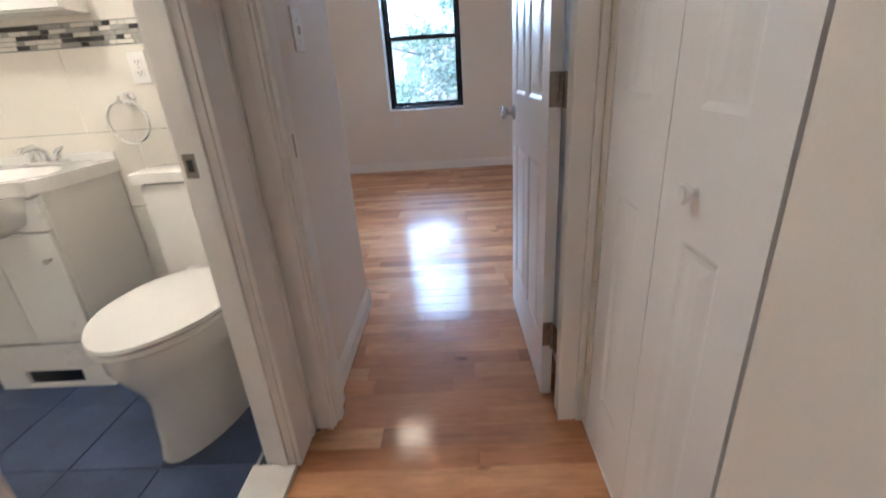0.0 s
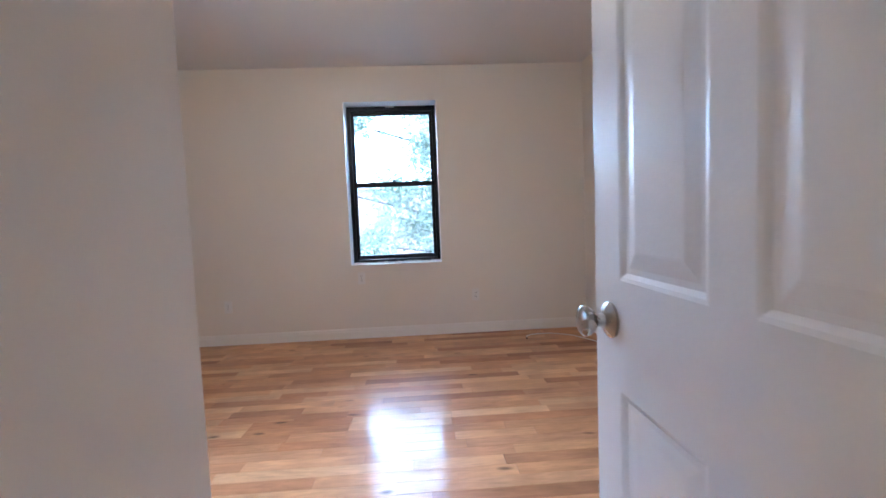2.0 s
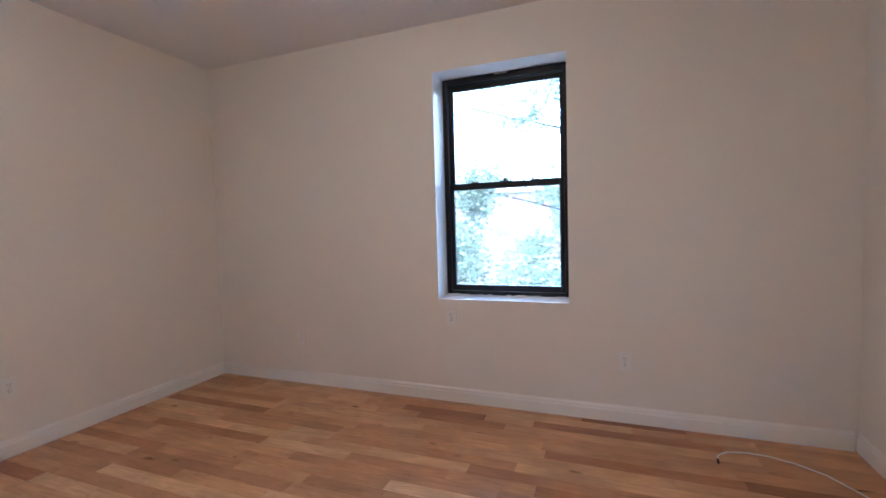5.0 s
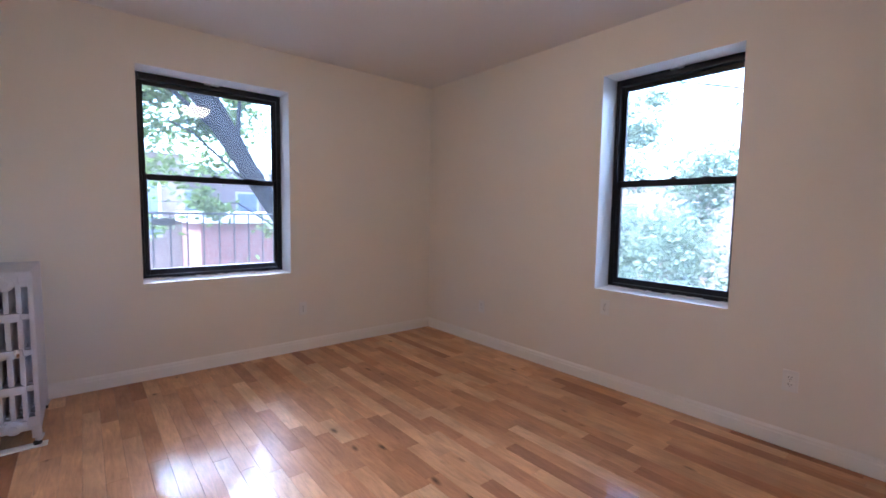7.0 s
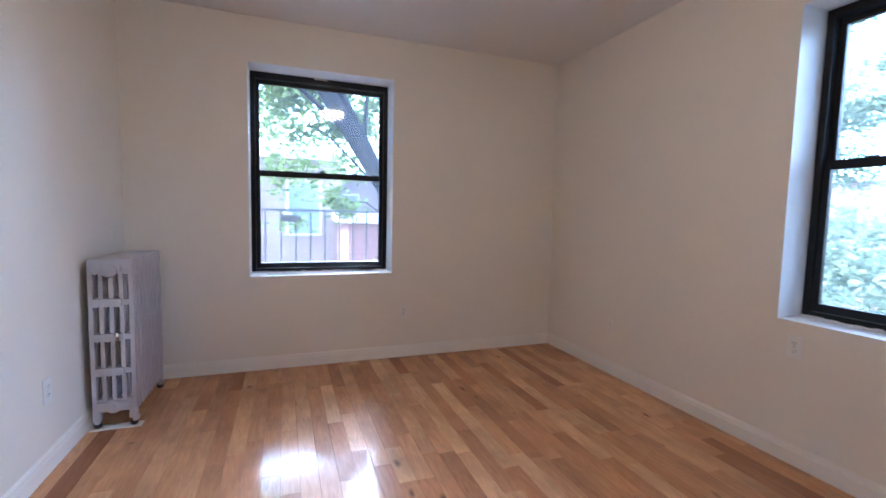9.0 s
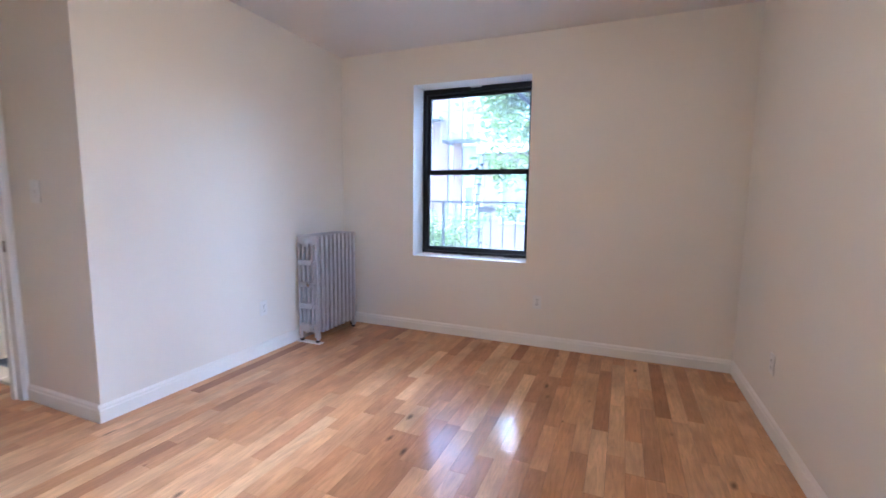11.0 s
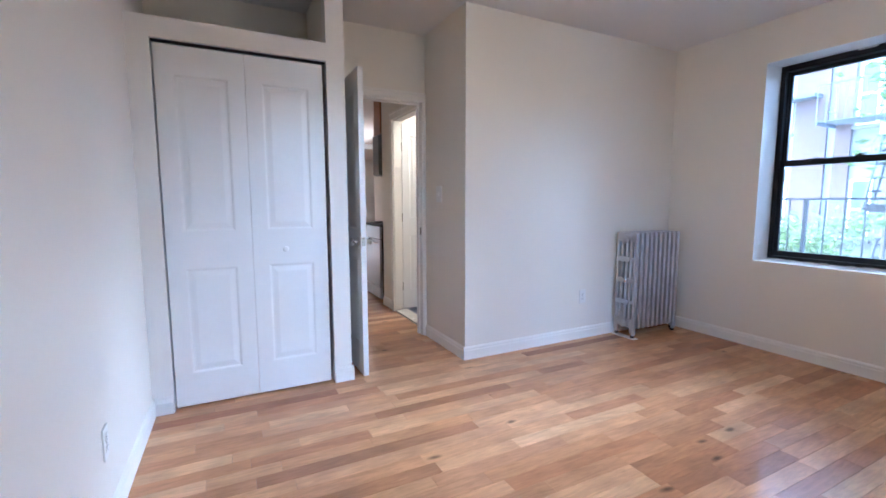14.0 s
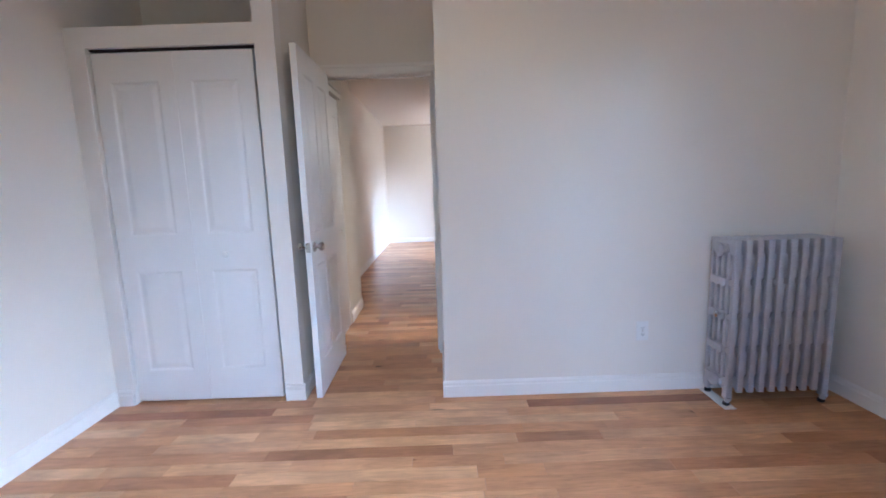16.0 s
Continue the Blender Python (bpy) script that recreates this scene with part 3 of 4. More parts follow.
# ---- windows ----
def double_hung(name, m, w, h, label):
    """A dark double-hung window in x (0..w), z (0..h); y is into the wall from the room side."""
    win = thing(name, m, label, "window")
    win["kind"] = "structure"
    fr = bmesh.new()
    d0, d1, fw = 0.0, 0.09, 0.034
    box(fr, 0, fw, d0, d1, 0, h, 0.003)
    box(fr, w - fw, w, d0, d1, 0, h, 0.003)
    box(fr, fw, w - fw, d0, d1, h - 0.045, h, 0.003)
    box(fr, fw, w - fw, d0, d1, 0, 0.032, 0.003)
    box(fr, fw, fw + 0.012, 0.036, 0.044, 0.03, h - 0.045)
    box(fr, w - fw - 0.012, w - fw, 0.036, 0.044, 0.03, h - 0.045)
    part("window_frame", fr, BRONZE, win)
    mid = h * 0.505
    for nm, y0, y1, z0, z1, bot, top in (("lower_sash", 0.008, 0.034, 0.034, mid + 0.022, 0.042, 0.046), ("upper_sash", 0.046, 0.072, mid - 0.018, h - 0.047, 0.044, 0.03)):
        s = bmesh.new()
        a, b = fw + 0.003, w - fw - 0.003
        st = 0.03 if nm == "lower_sash" else 0.026
        box(s, a, a + st, y0, y1, z0, z1, 0.003)
        box(s, b - st, b, y0, y1, z0, z1, 0.003)
        box(s, a + st, b - st, y0, y1, z0, z0 + bot, 0.003)
        box(s, a + st, b - st, y0, y1, z1 - top, z1, 0.003)
        sash = part(nm, s, BRONZE, win)
        p = part("pane", B(a + st - 0.004, b - st + 0.004, (y0 + y1) / 2 - 0.002, (y0 + y1) / 2 + 0.002, z0 + bot - 0.004, z1 - top + 0.004), GLASS, sash, "clear window pane")
        p.visible_shadow = False
    lk = bmesh.new()
    box(lk, w / 2 - 0.03, w / 2 + 0.03, 0.002, 0.03, mid + 0.022, mid + 0.03, 0.002)
    rod(lk, (w / 2, 0.016, mid + 0.03), (w / 2, 0.016, mid + 0.04), 0.011)
    box(lk, w / 2 - 0.005, w / 2 + 0.04, 0.008, 0.018, mid + 0.034, mid + 0.041, 0.002)
    part("sash_lock", lk, BRONZE, win)
    for u in (w * 0.26, w * 0.74):
        part("sash_latch", B(u - 0.025, u + 0.025, 0.006, 0.024, mid + 0.022, mid + 0.029, bevel=0.002), BRONZE, win)
    part("stop_bracket", B(w * 0.44, w * 0.54, -0.006, 0.012, h - 0.012, h - 0.001, bevel=0.002), PLASTIC, win, "white plastic bracket")
    cb = bmesh.new()
    rough = random.Random(5)
    for i in range(26):
        u = w * (i + 0.5) / 26
        box(cb, u - w / 52, u + w / 52, -0.004 - rough.random() * 0.006, 0.004, 0.0, 0.004 + rough.random() * 0.007)
    part("caulk", cb, REVEAL, win, "rough white caulk bead")
    return win


double_hung("window_1", pose(WIN_A[0], YN + 0.185, WIN_A[2]), WIN_A[1] - WIN_A[0], WIN_A[3] - WIN_A[2], "dark bronze double-hung window in the north wall")
double_hung("window_2", pose(XW - 0.21, WIN_B[0], WIN_B[2], 0, 0, 90), WIN_B[1] - WIN_B[0], WIN_B[3] - WIN_B[2], "dark bronze double-hung window near the radiator")


# ---- doors ----
def knob(parent, m, mat=NICKEL, s=1.0, label="satin nickel door knob"):
    bm = lathe([(0.032 * s, 0), (0.032 * s, 0.004 * s), (0.026 * s, 0.009 * s), (0.012 * s, 0.014 * s), (0.011 * s, 0.026 * s), (0.02 * s, 0.033 * s),
                (0.026 * s, 0.042 * s), (0.027 * s, 0.05 * s), (0.022 * s, 0.0545 * s), (0.008 * s, 0.056 * s)], 24, m)
    return part("knob", bm, mat, parent, label, smooth=True)


W6, H6 = 0.70, 2.03
door = thing("door_1", pose(0.765, -0.718, 0.012, 0, 0, 90.4), "white four-panel bedroom door standing open against the closet", "door")
door["kind"] = "structure"
leaf = part("leaf", panelled(W6, H6, 0.035, [(0.095, 0.315, 0.20, 0.80), (0.385, 0.605, 0.20, 0.80), (0.095, 0.315, 0.99, 1.90), (0.385, 0.605, 0.99, 1.90)]), DOORW, door)
knob(door, pose(W6 - 0.06, 0.0175, 0.916, -90, 0, 0))
knob(door, pose(W6 - 0.06, -0.0175, 0.916, 90, 0, 0))
part("latch_plate", B(W6, W6 + 0.0015, -0.0125, 0.0125, 0.888, 0.944, bevel=0.0004), NICKEL, door, "nickel latch plate")
for z in (0.25, 1.025, 1.80):
    hb = bmesh.new()
    for i in range(5):
        rod(hb, (-0.016, -0.012, z - 0.045 + i * 0.018), (-0.016, -0.012, z - 0.0285 + i * 0.018), 0.0066)
    box(hb, -0.016, 0.0, -0.0135, -0.010, z - 0.045, z + 0.045)
    box(hb, -0.0018, 0.0, -0.0165, 0.0165, z - 0.045, z + 0.045)
    box(hb, -0.050, -0.016, -0.0188, -0.0165, z - 0.045, z + 0.045)
    for dz in (-0.03, 0.0, 0.03):
        rod(hb, (-0.0018, 0.004 + dz * 0.15, z + dz), (-0.0028, 0.004 + dz * 0.15, z + dz), 0.0042, seg=10)
    part("hinge", hb, STEELPIN, door, "worn steel butt hinge", smooth=False)

bdoor = thing("door_2", pose(-0.15, -1.645, 0.022, 0, 0, 178), "cream bathroom door standing open inside the bathroom", "door")
bdoor["kind"] = "structure"
part("leaf", panelled(0.60, 2.0, 0.035, [(0.08, 0.27, 0.20, 0.80), (0.33, 0.52, 0.20, 0.80), (0.08, 0.27, 0.99, 1.87), (0.33, 0.52, 0.99, 1.87)]), DOORW, bdoor)
knob(bdoor, pose(0.54, -0.0175, 0.90, 90, 0, 0))
for z in (0.25, 1.0, 1.75):
    hb = bmesh.new()
    rod(hb, (-0.006, -0.024, z - 0.045), (-0.006, -0.024, z + 0.045), 0.006)
    box(hb, -0.0015, 0.0, -0.02, 0.014, z - 0.045, z + 0.045)
    part("hinge", hb, STEELPIN, bdoor, "worn steel butt hinge")


def bifold(name, m, w, h, knob_u, knob_z, label):
    """Two hinged leaves that close an opening of width w; y is out of the closet."""
    d = thing(name, m, label, "closet door")
    lw = w / 2 - 0.0022
    for i in range(2):
        x = i * (lw + 0.0025) + 0.001
        mar = 0.085
        bm = panelled(lw, h, 0.03, [(mar, lw - mar, 0.19, 0.80), (mar, lw - mar, 1.01, h - 0.15)], 0.0045)
        bm.transform(pose(x, 0, 0))
        part("leaf", bm, DOORW, d)
    bm = lathe([(0.009, 0), (0.008, 0.008), (0.014, 0.016), (0.0175, 0.022), (0.015, 0.027), (0.005, 0.029)], 20, pose(knob_u, 0.015, knob_z, -90, 0, 0))
    part("knob", bm, DOORW, d, "small white round knob", smooth=True)
    return d


bifold("bifold_door", pose(CLO_X0 + 0.021, -0.068, 0.014), CLO_X1 - CLO_X0 - 0.029, 2.013, 0.255, 0.89, "white bifold closet door, closed, with moulded panels")
bifold("bifold_door", pose(0.877, -1.471, 0.012, 0, 0, 90), 0.585, 2.0, 0.178, 0.885, "white bifold hall closet door, closed, with moulded panels")


# ---- electrical plates ----
def outlet(m, label="white duplex wall outlet above the skirting board"):
    o = thing("outlet", m, label, "outlet", "wall outlets")
    part("plate", B(-0.035, 0.035, 0.0005, 0.006, -0.0575, 0.0575, bevel=0.002), PLASTIC, o)
    for z in (-0.0195, 0.0195):
        s = part("socket", B(-0.0165, 0.0165, 0.005, 0.0085, z - 0.0135, z + 0.0135, bevel=0.0015), PLASTIC, o)
        sl = bmesh.new()
        box(sl, -0.008, -0.0055, 0.0086, 0.009, z - 0.002, z + 0.007)
        box(sl, 0.0055, 0.008, 0.0086, 0.009, z - 0.002, z + 0.007)
        rod(sl, (0, 0.0086, z - 0.0075), (0, 0.009, z - 0.0075), 0.0024)
        part("slot", sl, SLOT, s)
    part("screw", R((0, 0.006, 0), (0, 0.0072, 0), 0.003), NICKEL, o)
    return o


for x, z in ((-1.424, 0.367), (-0.156, 0.586), (0.94, 0.374)):
    outlet(pose(x, YN, z, 0, 0, 180))
outlet(pose(XW, 1.939, 0.384, 0, 0, -90))
outlet(pose(-1.171, 0, 0.372))
for y, z in ((0.90, 0.335), (2.60, 0.374)):
    outlet(pose(xe(y), y, z, 0, 0, 91))
sw = thing("light_switch", pose(0, -0.427, 1.252, 0, 0, -90), "white rocker light switch beside the bedroom door", "switch")
part("plate", B(-0.046, 0.046, 0.0005, 0.007, -0.0635, 0.0635, bevel=0.002), PLASTIC, sw)
part("toggle", B(-0.006, 0.006, 0.006, 0.016, -0.012, 0.012, bevel=0.002), PLASTIC, sw)
for z in (-0.03, 0.03):
    part("screw", R((0, 0.0065, z), (0, 0.0078, z), 0.003), NICKEL, sw)

# ---- ceiling lamp ----
lamp = thing("ceiling_lamp", pose(-0.12, 1.62, H), "lit frosted glass dome ceiling lamp, flush mounted", "ceiling lamp")
part("base", lathe([(0.15, -0.002), (0.178, -0.004), (0.18, -0.022), (0.172, -0.03), (0.02, -0.031)], 40), NICKEL, lamp, "brushed metal base ring", smooth=True)
part("glass_dome", lathe([(0.166, -0.0305), (0.165, -0.05), (0.152, -0.078), (0.125, -0.103), (0.085, -0.121), (0.04, -0.13), (0.008, -0.132)], 40), DOME, lamp, "frosted glass dome", smooth=True)
part("finial", lathe([(0.006, -0.131), (0.011, -0.137), (0.008, -0.147), (0.002, -0.15)], 16), NICKEL, lamp, smooth=True)


# ---- radiator ----
def radiator():
    n, pitch, d, zt, zb = 10, 0.0585, 0.21, 0.925, 0.085
    rad = thing("radiator", pose(-1.515, 0.035, 0), "silver painted cast-iron column radiator on short feet", "radiator")
    ys = [0.014 + i * (d - 0.028) / 4 for i in range(5)]
    for s in range(n):
        x = -pitch * (s + 0.5)
        bm = bmesh.new()
        for i, y in enumerate(ys):
            w, t = (0.0155, 0.011) if i in (0, 4) else (0.013, 0.011)
            lo, hi = (zb, zt - 0.012) if i in (0, 4) else (zb + 0.05, zt - 0.04)
            box(bm, x - w, x + w, y - t, y + t, lo, hi, 0.006)
        for k in range(5):
            z = zb + 0.045 + k * (zt - zb - 0.09) / 4
            hgt = 0.036 if k in (0, 4) else 0.016
            box(bm, x - 0.011, x + 0.011, ys[0], ys[4], z - hgt, z + hgt, 0.007)
            box(bm, x - 0.0255, x + 0.0255, ys[0] + 0.012, ys[3] + 0.004, z - 0.022, z + 0.022, 0.008)
        box(bm, x - 0.0185, x + 0.0185, 0.004, d - 0.004, zt - 0.045, zt, 0.011)
        for z in (zt - 0.06, zb + 0.045):
            rod(bm, (x - pitch / 2 + 0.001, d / 2, z), (x + pitch / 2 - 0.001, d / 2, z), 0.03, seg=16)
        sec = part("section", bm, SILVER, rad, smooth=True)
        if s in (0, n - 1):
            for y in (0.022, d - 0.022):
                lg = bmesh.new()
                box(lg, x - 0.017, x + 0.017, y - 0.019, y + 0.019, 0.05, zb + 0.03, 0.006)
                rod(lg, (x, y, 0.02), (x, y + (0.012 if y > 0.1 else -0.004), 0.062), 0.011, 0.02, 10)
                part("foot", lg, SILVER, sec, smooth=True)
                part("caster", lathe([(0.012, 0.008), (0.018, 0.012), (0.018, 0.026), (0.012, 0.032)], 14, pose(x, y, 0)), IRON, sec, "dark iron foot cup", smooth=True)
    for z in (zt - 0.06, zb + 0.045):
        part("end_plug", lathe([(0.036, 0), (0.036, 0.006), (0.029, 0.012), (0.014, 0.013), (0.012, 0.017), (0.004, 0.018)], 24, pose(0.0, d / 2, z, 0, 90, 0)), SILVER, rad, smooth=True)
    av = bmesh.new()
    rod(av, (-0.004, 0.135, 0.515), (0.018, 0.135, 0.515), 0.006)
    bm2 = lathe([(0.009, -0.012), (0.012, 0), (0.012, 0.018), (0.007, 0.026), (0.003, 0.028)], 14, pose(0.022, 0.135, 0.51))
    me = bpy.data.meshes.new("tmp")
    bm2.to_mesh(me)
    bm2.free()
    av.from_mesh(me)
    part("air_valve", av, CHROME, rad, "small bright air valve", smooth=True)
    vx = -pitch * n
    pv = sweep([(vx + 0.01, d / 2, 0.13), (vx - 0.04, d / 2, 0.13), (vx - 0.058, d / 2, 0.11), (vx - 0.062, d / 2, 0.06), (vx - 0.062, d / 2, 0.0)], 0.015, 12)
    part("supply_pipe", pv, IRON, rad, "dark iron supply pipe", smooth=True)
    part("valve_body", lathe([(0.02, 0), (0.026, 0.008), (0.026, 0.035), (0.017, 0.045), (0.012, 0.07), (0.024, 0.074), (0.026, 0.09), (0.01, 0.096)], 18, pose(vx - 0.046, d / 2, 0.115)), IRON, rad, smooth=True)
    return rad


radiator()
tagged(obj("shim_board", B(-1.575, -1.515, 0.02, 0.262, 0.0015, 0.008, bevel=0.002), TRIM), "thin white painted board under the radiator feet", "board")

# ---- loose cable ----
cable_pts = [(1.353, 3.042, 0.012), (1.362, 3.09, 0.008), (1.41, 3.145, 0.006), (1.50, 3.17, 0.0055), (1.60, 3.163, 0.0055), (1.70, 3.12, 0.0055), (1.79, 3.05, 0.0055), (1.894, 2.876, 0.0055),
             (1.965, 2.70, 0.0055), (1.993, 2.52, 0.0055), (1.996, 2.2, 0.0055), (1.996, 1.7, 0.0055), (1.994, 1.2, 0.0055)]
cbl = thing("cable", pose(0, 0, 0), "loose thin white cable lying on the wooden floor", "cable")
part("cord", sweep(cable_pts, 0.0035, 8), CABLE, cbl, smooth=True)
part("connector", R((1.353, 3.043, 0.0125), (1.351, 3.015, 0.008), 0.0055, seg=10), IRON, cbl, "small dark metal connector")

# ---- bathroom ----
BN = -0.14          # north wall plane
struct("floor_bath_bed", B(-1.66, -0.18, -1.88, BN, -0.2, -0.004), GROUT, "grey grout bed of the bathroom floor", "floor")
bath_floor = bpy.data.objects["floor_bath_bed"]
for i in range(6):
    for k in range(6):
        x0, y0 = -0.19 - 0.305 * (i + 1), -0.06 - 0.305 * (k + 1)
        a0, a1, b0, b1 = max(x0, -1.655) + 0.002, min(x0 + 0.305, -0.186) - 0.002, max(y0, -1.875) + 0.002, min(y0 + 0.305, BN - 0.012) - 0.002
        if a1 - a0 > 0.03 and b1 - b0 > 0.03:
            part("tile", B(a0, a1, b0, b1, -0.006, 0.001, bevel=0.0015), SLATE, bath_floor)
wt = struct("wall_bath_tiles", B(-1.66, -0.18, BN - 0.006, BN, 0, H), GROUT, "grouted backing of the bathroom wall tiles", "wall")
for zi, (z0, z1) in enumerate(((0.0, 0.32), (0.32, 0.64), (0.64, 0.96), (0.96, 1.275), (1.36, 1.68), (1.68, 2.0), (2.0, 2.3), (2.3, 2.57))):
    for i in range(4):
        x0 = -1.66 + i * 0.42 - (0.2 if zi % 2 else 0)
        a0, a1 = max(x0, -1.655), min(x0 + 0.42, -0.183)
        if a1 - a0 > 0.04:
            part("tile", B(a0 + 0.001, a1 - 0.001, BN - 0.016, BN - 0.006, z0 + 0.001, z1 - 0.001, bevel=0.0012), WTILE, wt)
mr = random.Random(11)
for row in range(5):
    z0, x = 1.277 + row * 0.0164, -1.655
    while x < -0.2:
        w = mr.choice((0.03, 0.05, 0.07, 0.095))
        mt = mr.choice((MOS_D, MOS_G, MOS_L, MOS_L, MOS_G, MOS_L))
        part("mosaic_strip", B(x + 0.001, min(x + w, -0.184) - 0.001, BN - 0.017, BN - 0.006, z0 + 0.001, z0 + 0.0155), mt, wt)
        x += w

FY = -0.56          # vanity front
van = thing("vanity", pose(0, 0, 0), "white bathroom vanity with a bow-front ceramic basin", "vanity")
vb = bmesh.new()
box(vb, -1.42, -0.945, FY + 0.02, BN - 0.018, 0.08, 0.80, 0.003)
box(vb, -1.42, -0.945, FY + 0.24, FY + 0.26, 0.002, 0.08)
part("body", vb, CABINETW, van)
for a, b in ((-1.415, -1.183), (-1.178, -0.95)):
    dr = part("door", B(a, b, FY, FY + 0.018, 0.215, 0.665, bevel=0.004), CABINETW, van)
    part("handle", lathe([(0.006, 0), (0.005, 0.01), (0.011, 0.018), (0.01, 0.024), (0.003, 0.026)], 14, pose(b - 0.035, FY, 0.565, 90, 0, 0)), NICKEL, dr, "nickel cabinet knob", smooth=True)
part("drawer_front", B(-1.415, -0.95, FY, FY + 0.018, 0.675, 0.79, bevel=0.003), CABINETW, van)
pl = bmesh.new()
box(pl, -1.42, -1.30, FY + 0.002, FY + 0.02, 0.002, 0.205, 0.002)
box(pl, -1.06, -0.945, FY + 0.002, FY + 0.02, 0.002, 0.205, 0.002)
box(pl, -1.30, -1.06, FY + 0.002, FY + 0.02, 0.085, 0.205, 0.002)
box(pl, -1.30, -1.06, FY + 0.002, FY + 0.02, 0.002, 0.02, 0.002)
part("plinth", pl, CABINETW, van)
tp = bmesh.new()
n = 20
top, low = [], []
for i in range(n + 1):
    u = i / n
    x = -1.435 + u * 0.50
    y = FY - 0.012 - 0.10 * math.sin(math.pi * min(1, max(0, (u - 0.12) / 0.76))) ** 1.4
    top.append((x, y))
top[-1] = (-0.935, FY + 0.05)
outline = top + [(-0.93, BN - 0.018), (-1.435, BN - 0.018)]
va = [tp.verts.new((x, y, 0.85)) for x, y in outline]
vc = [tp.verts.new((x, y, 0.802)) for x, y in outline]
for i in range(len(outline)):
    j = (i + 1) % len(outline)
    tp.faces.new((vc[i], vc[j], va[j], va[i]))
tp.faces.new(list(reversed(vc)))
cx, cy = -1.185, -0.42
inner = [[tp.verts.new((cx + rx * math.cos(6.283 * i / 28), cy + ry * math.sin(6.283 * i / 28), z)) for i in range(28)]
         for rx, ry, z in ((0.2, 0.165, 0.85), (0.19, 0.155, 0.842), (0.16, 0.125, 0.78), (0.09, 0.07, 0.735), (0.02, 0.02, 0.73))]
for a, b in zip(inner, inner[1:]):
    for i in range(28):
        tp.faces.new((a[i], a[(i + 1) % 28], b[(i + 1) % 28], b[i]))
tp.faces.new(inner[-1])
oe = [e for e in tp.edges if all(v in set(va) for v in e.verts)] + [e for e in tp.edges if all(v in set(inner[0]) for v in e.verts)]
bmesh.ops.triangle_fill(tp, edges=list(set(oe)), use_beauty=True)
bmesh.ops.recalc_face_normals(tp, faces=tp.faces)
part("basin_top", tp, CERAMIC, van, "white ceramic basin top", smooth=True)
part("bowl_front", lathe([(0.222, 0.80), (0.22, 0.76), (0.20, 0.70), (0.13, 0.655), (0.03, 0.65)], 28, pose(-1.185, -0.475, 0), squash=0.78), CERAMIC, van, "rounded underside of the basin", smooth=True)
part("upstand", B(-1.435, -0.93, BN - 0.034, BN - 0.018, 0.85, 0.885, bevel=0.004), CERAMIC, van)
fau = thing("faucet", pose(-1.185, BN - 0.07, 0.851), "chrome two-handle bathroom faucet on the basin", "faucet")
part("base", B(-0.08, 0.08, -0.025, 0.025, 0, 0.016, bevel=0.006), CHROME, fau)
part("spout", sweep([(0, 0, 0.01), (0, -0.005, 0.05), (0, -0.04, 0.075), (0, -0.09, 0.07), (0, -0.105, 0.055)], [0.018, 0.016, 0.013, 0.012, 0.011], 12), CHROME, fau, smooth=True)
for s in (-1, 1):
    part("handle", sweep([(s * 0.058, 0, 0.012), (s * 0.058, 0, 0.045), (s * 0.068, -0.01, 0.055), (s * 0.10, -0.02, 0.066)], [0.018, 0.015, 0.01, 0.007], 12), CHROME, fau, smooth=True)

med = thing("medicine_cabinet", pose(-1.40, BN - 0.018, 1.385), "white wall cabinet above the basin", "cabinet")
part("body", B(0, 0.56, -0.12, 0, 0, 0.62, bevel=0.003), CABINETW, med)
for a in (0.003, 0.282):
    p = panelled(0.275, 0.61, 0.018, [(0.04, 0.235, 0.05, 0.56)], 0.004)
    p.transform(pose(a, -0.13, 0.005))
    part("door", p, CABINETW, med)

ring = thing("towel_ring", pose(-0.80, BN - 0.018, 1.08), "chrome towel ring on the tiled wall", "towel ring")
part("mount", lathe([(0.026, 0), (0.026, 0.006), (0.014, 0.012), (0.012, 0.045), (0.016, 0.05), (0.004, 0.054)], 20, pose(0, 0, 0, 90, 0, 0)), CHROME, ring, smooth=True)
part("ring", sweep([(0.082 * math.sin(6.2832 * i / 36), -0.045, -0.085 + 0.082 * math.cos(6.2832 * i / 36)) for i in range(37)], 0.005, 8), CHROME, ring, smooth=True)
outlet(pose(-0.72, BN - 0.017, 1.19, 0, 0, 180), "white duplex outlet on the tiled bathroom wall")

TZ = 1.06
toi = thing("toilet", pose(-0.465, BN - 0.11, 0.001), "white ceramic toilet with closed lid beside the vanity", "toilet")
tk = bmesh.new()
box(tk, -0.20, 0.20, -0.185, -0.005, 0.40, 0.745, 0.03)
part("tank", tk, CERAMIC, toi, smooth=True)
part("tank_lid", B(-0.215, 0.215, -0.2, 0.0, 0.746, 0.785, bevel=0.014), CERAMIC, toi, smooth=True)


def egg(scale, z, front=-0.74, back=-0.22, wide=0.185, seg=36, pinch=1.0):
    """An elongated bowl outline at height z."""
    out = []
    c, half = (front + back) / 2, (back - front) / 2
    for i in range(seg):
        a = 6.283185 * i / seg
        x, y = wide * scale * math.cos(a), math.sin(a)
        yy = c + half * y * (scale * pinch if y < 0 else scale)
        out.append((x * (1 - 0.18 * max(0, -y) ** 2), yy, z))
    return out


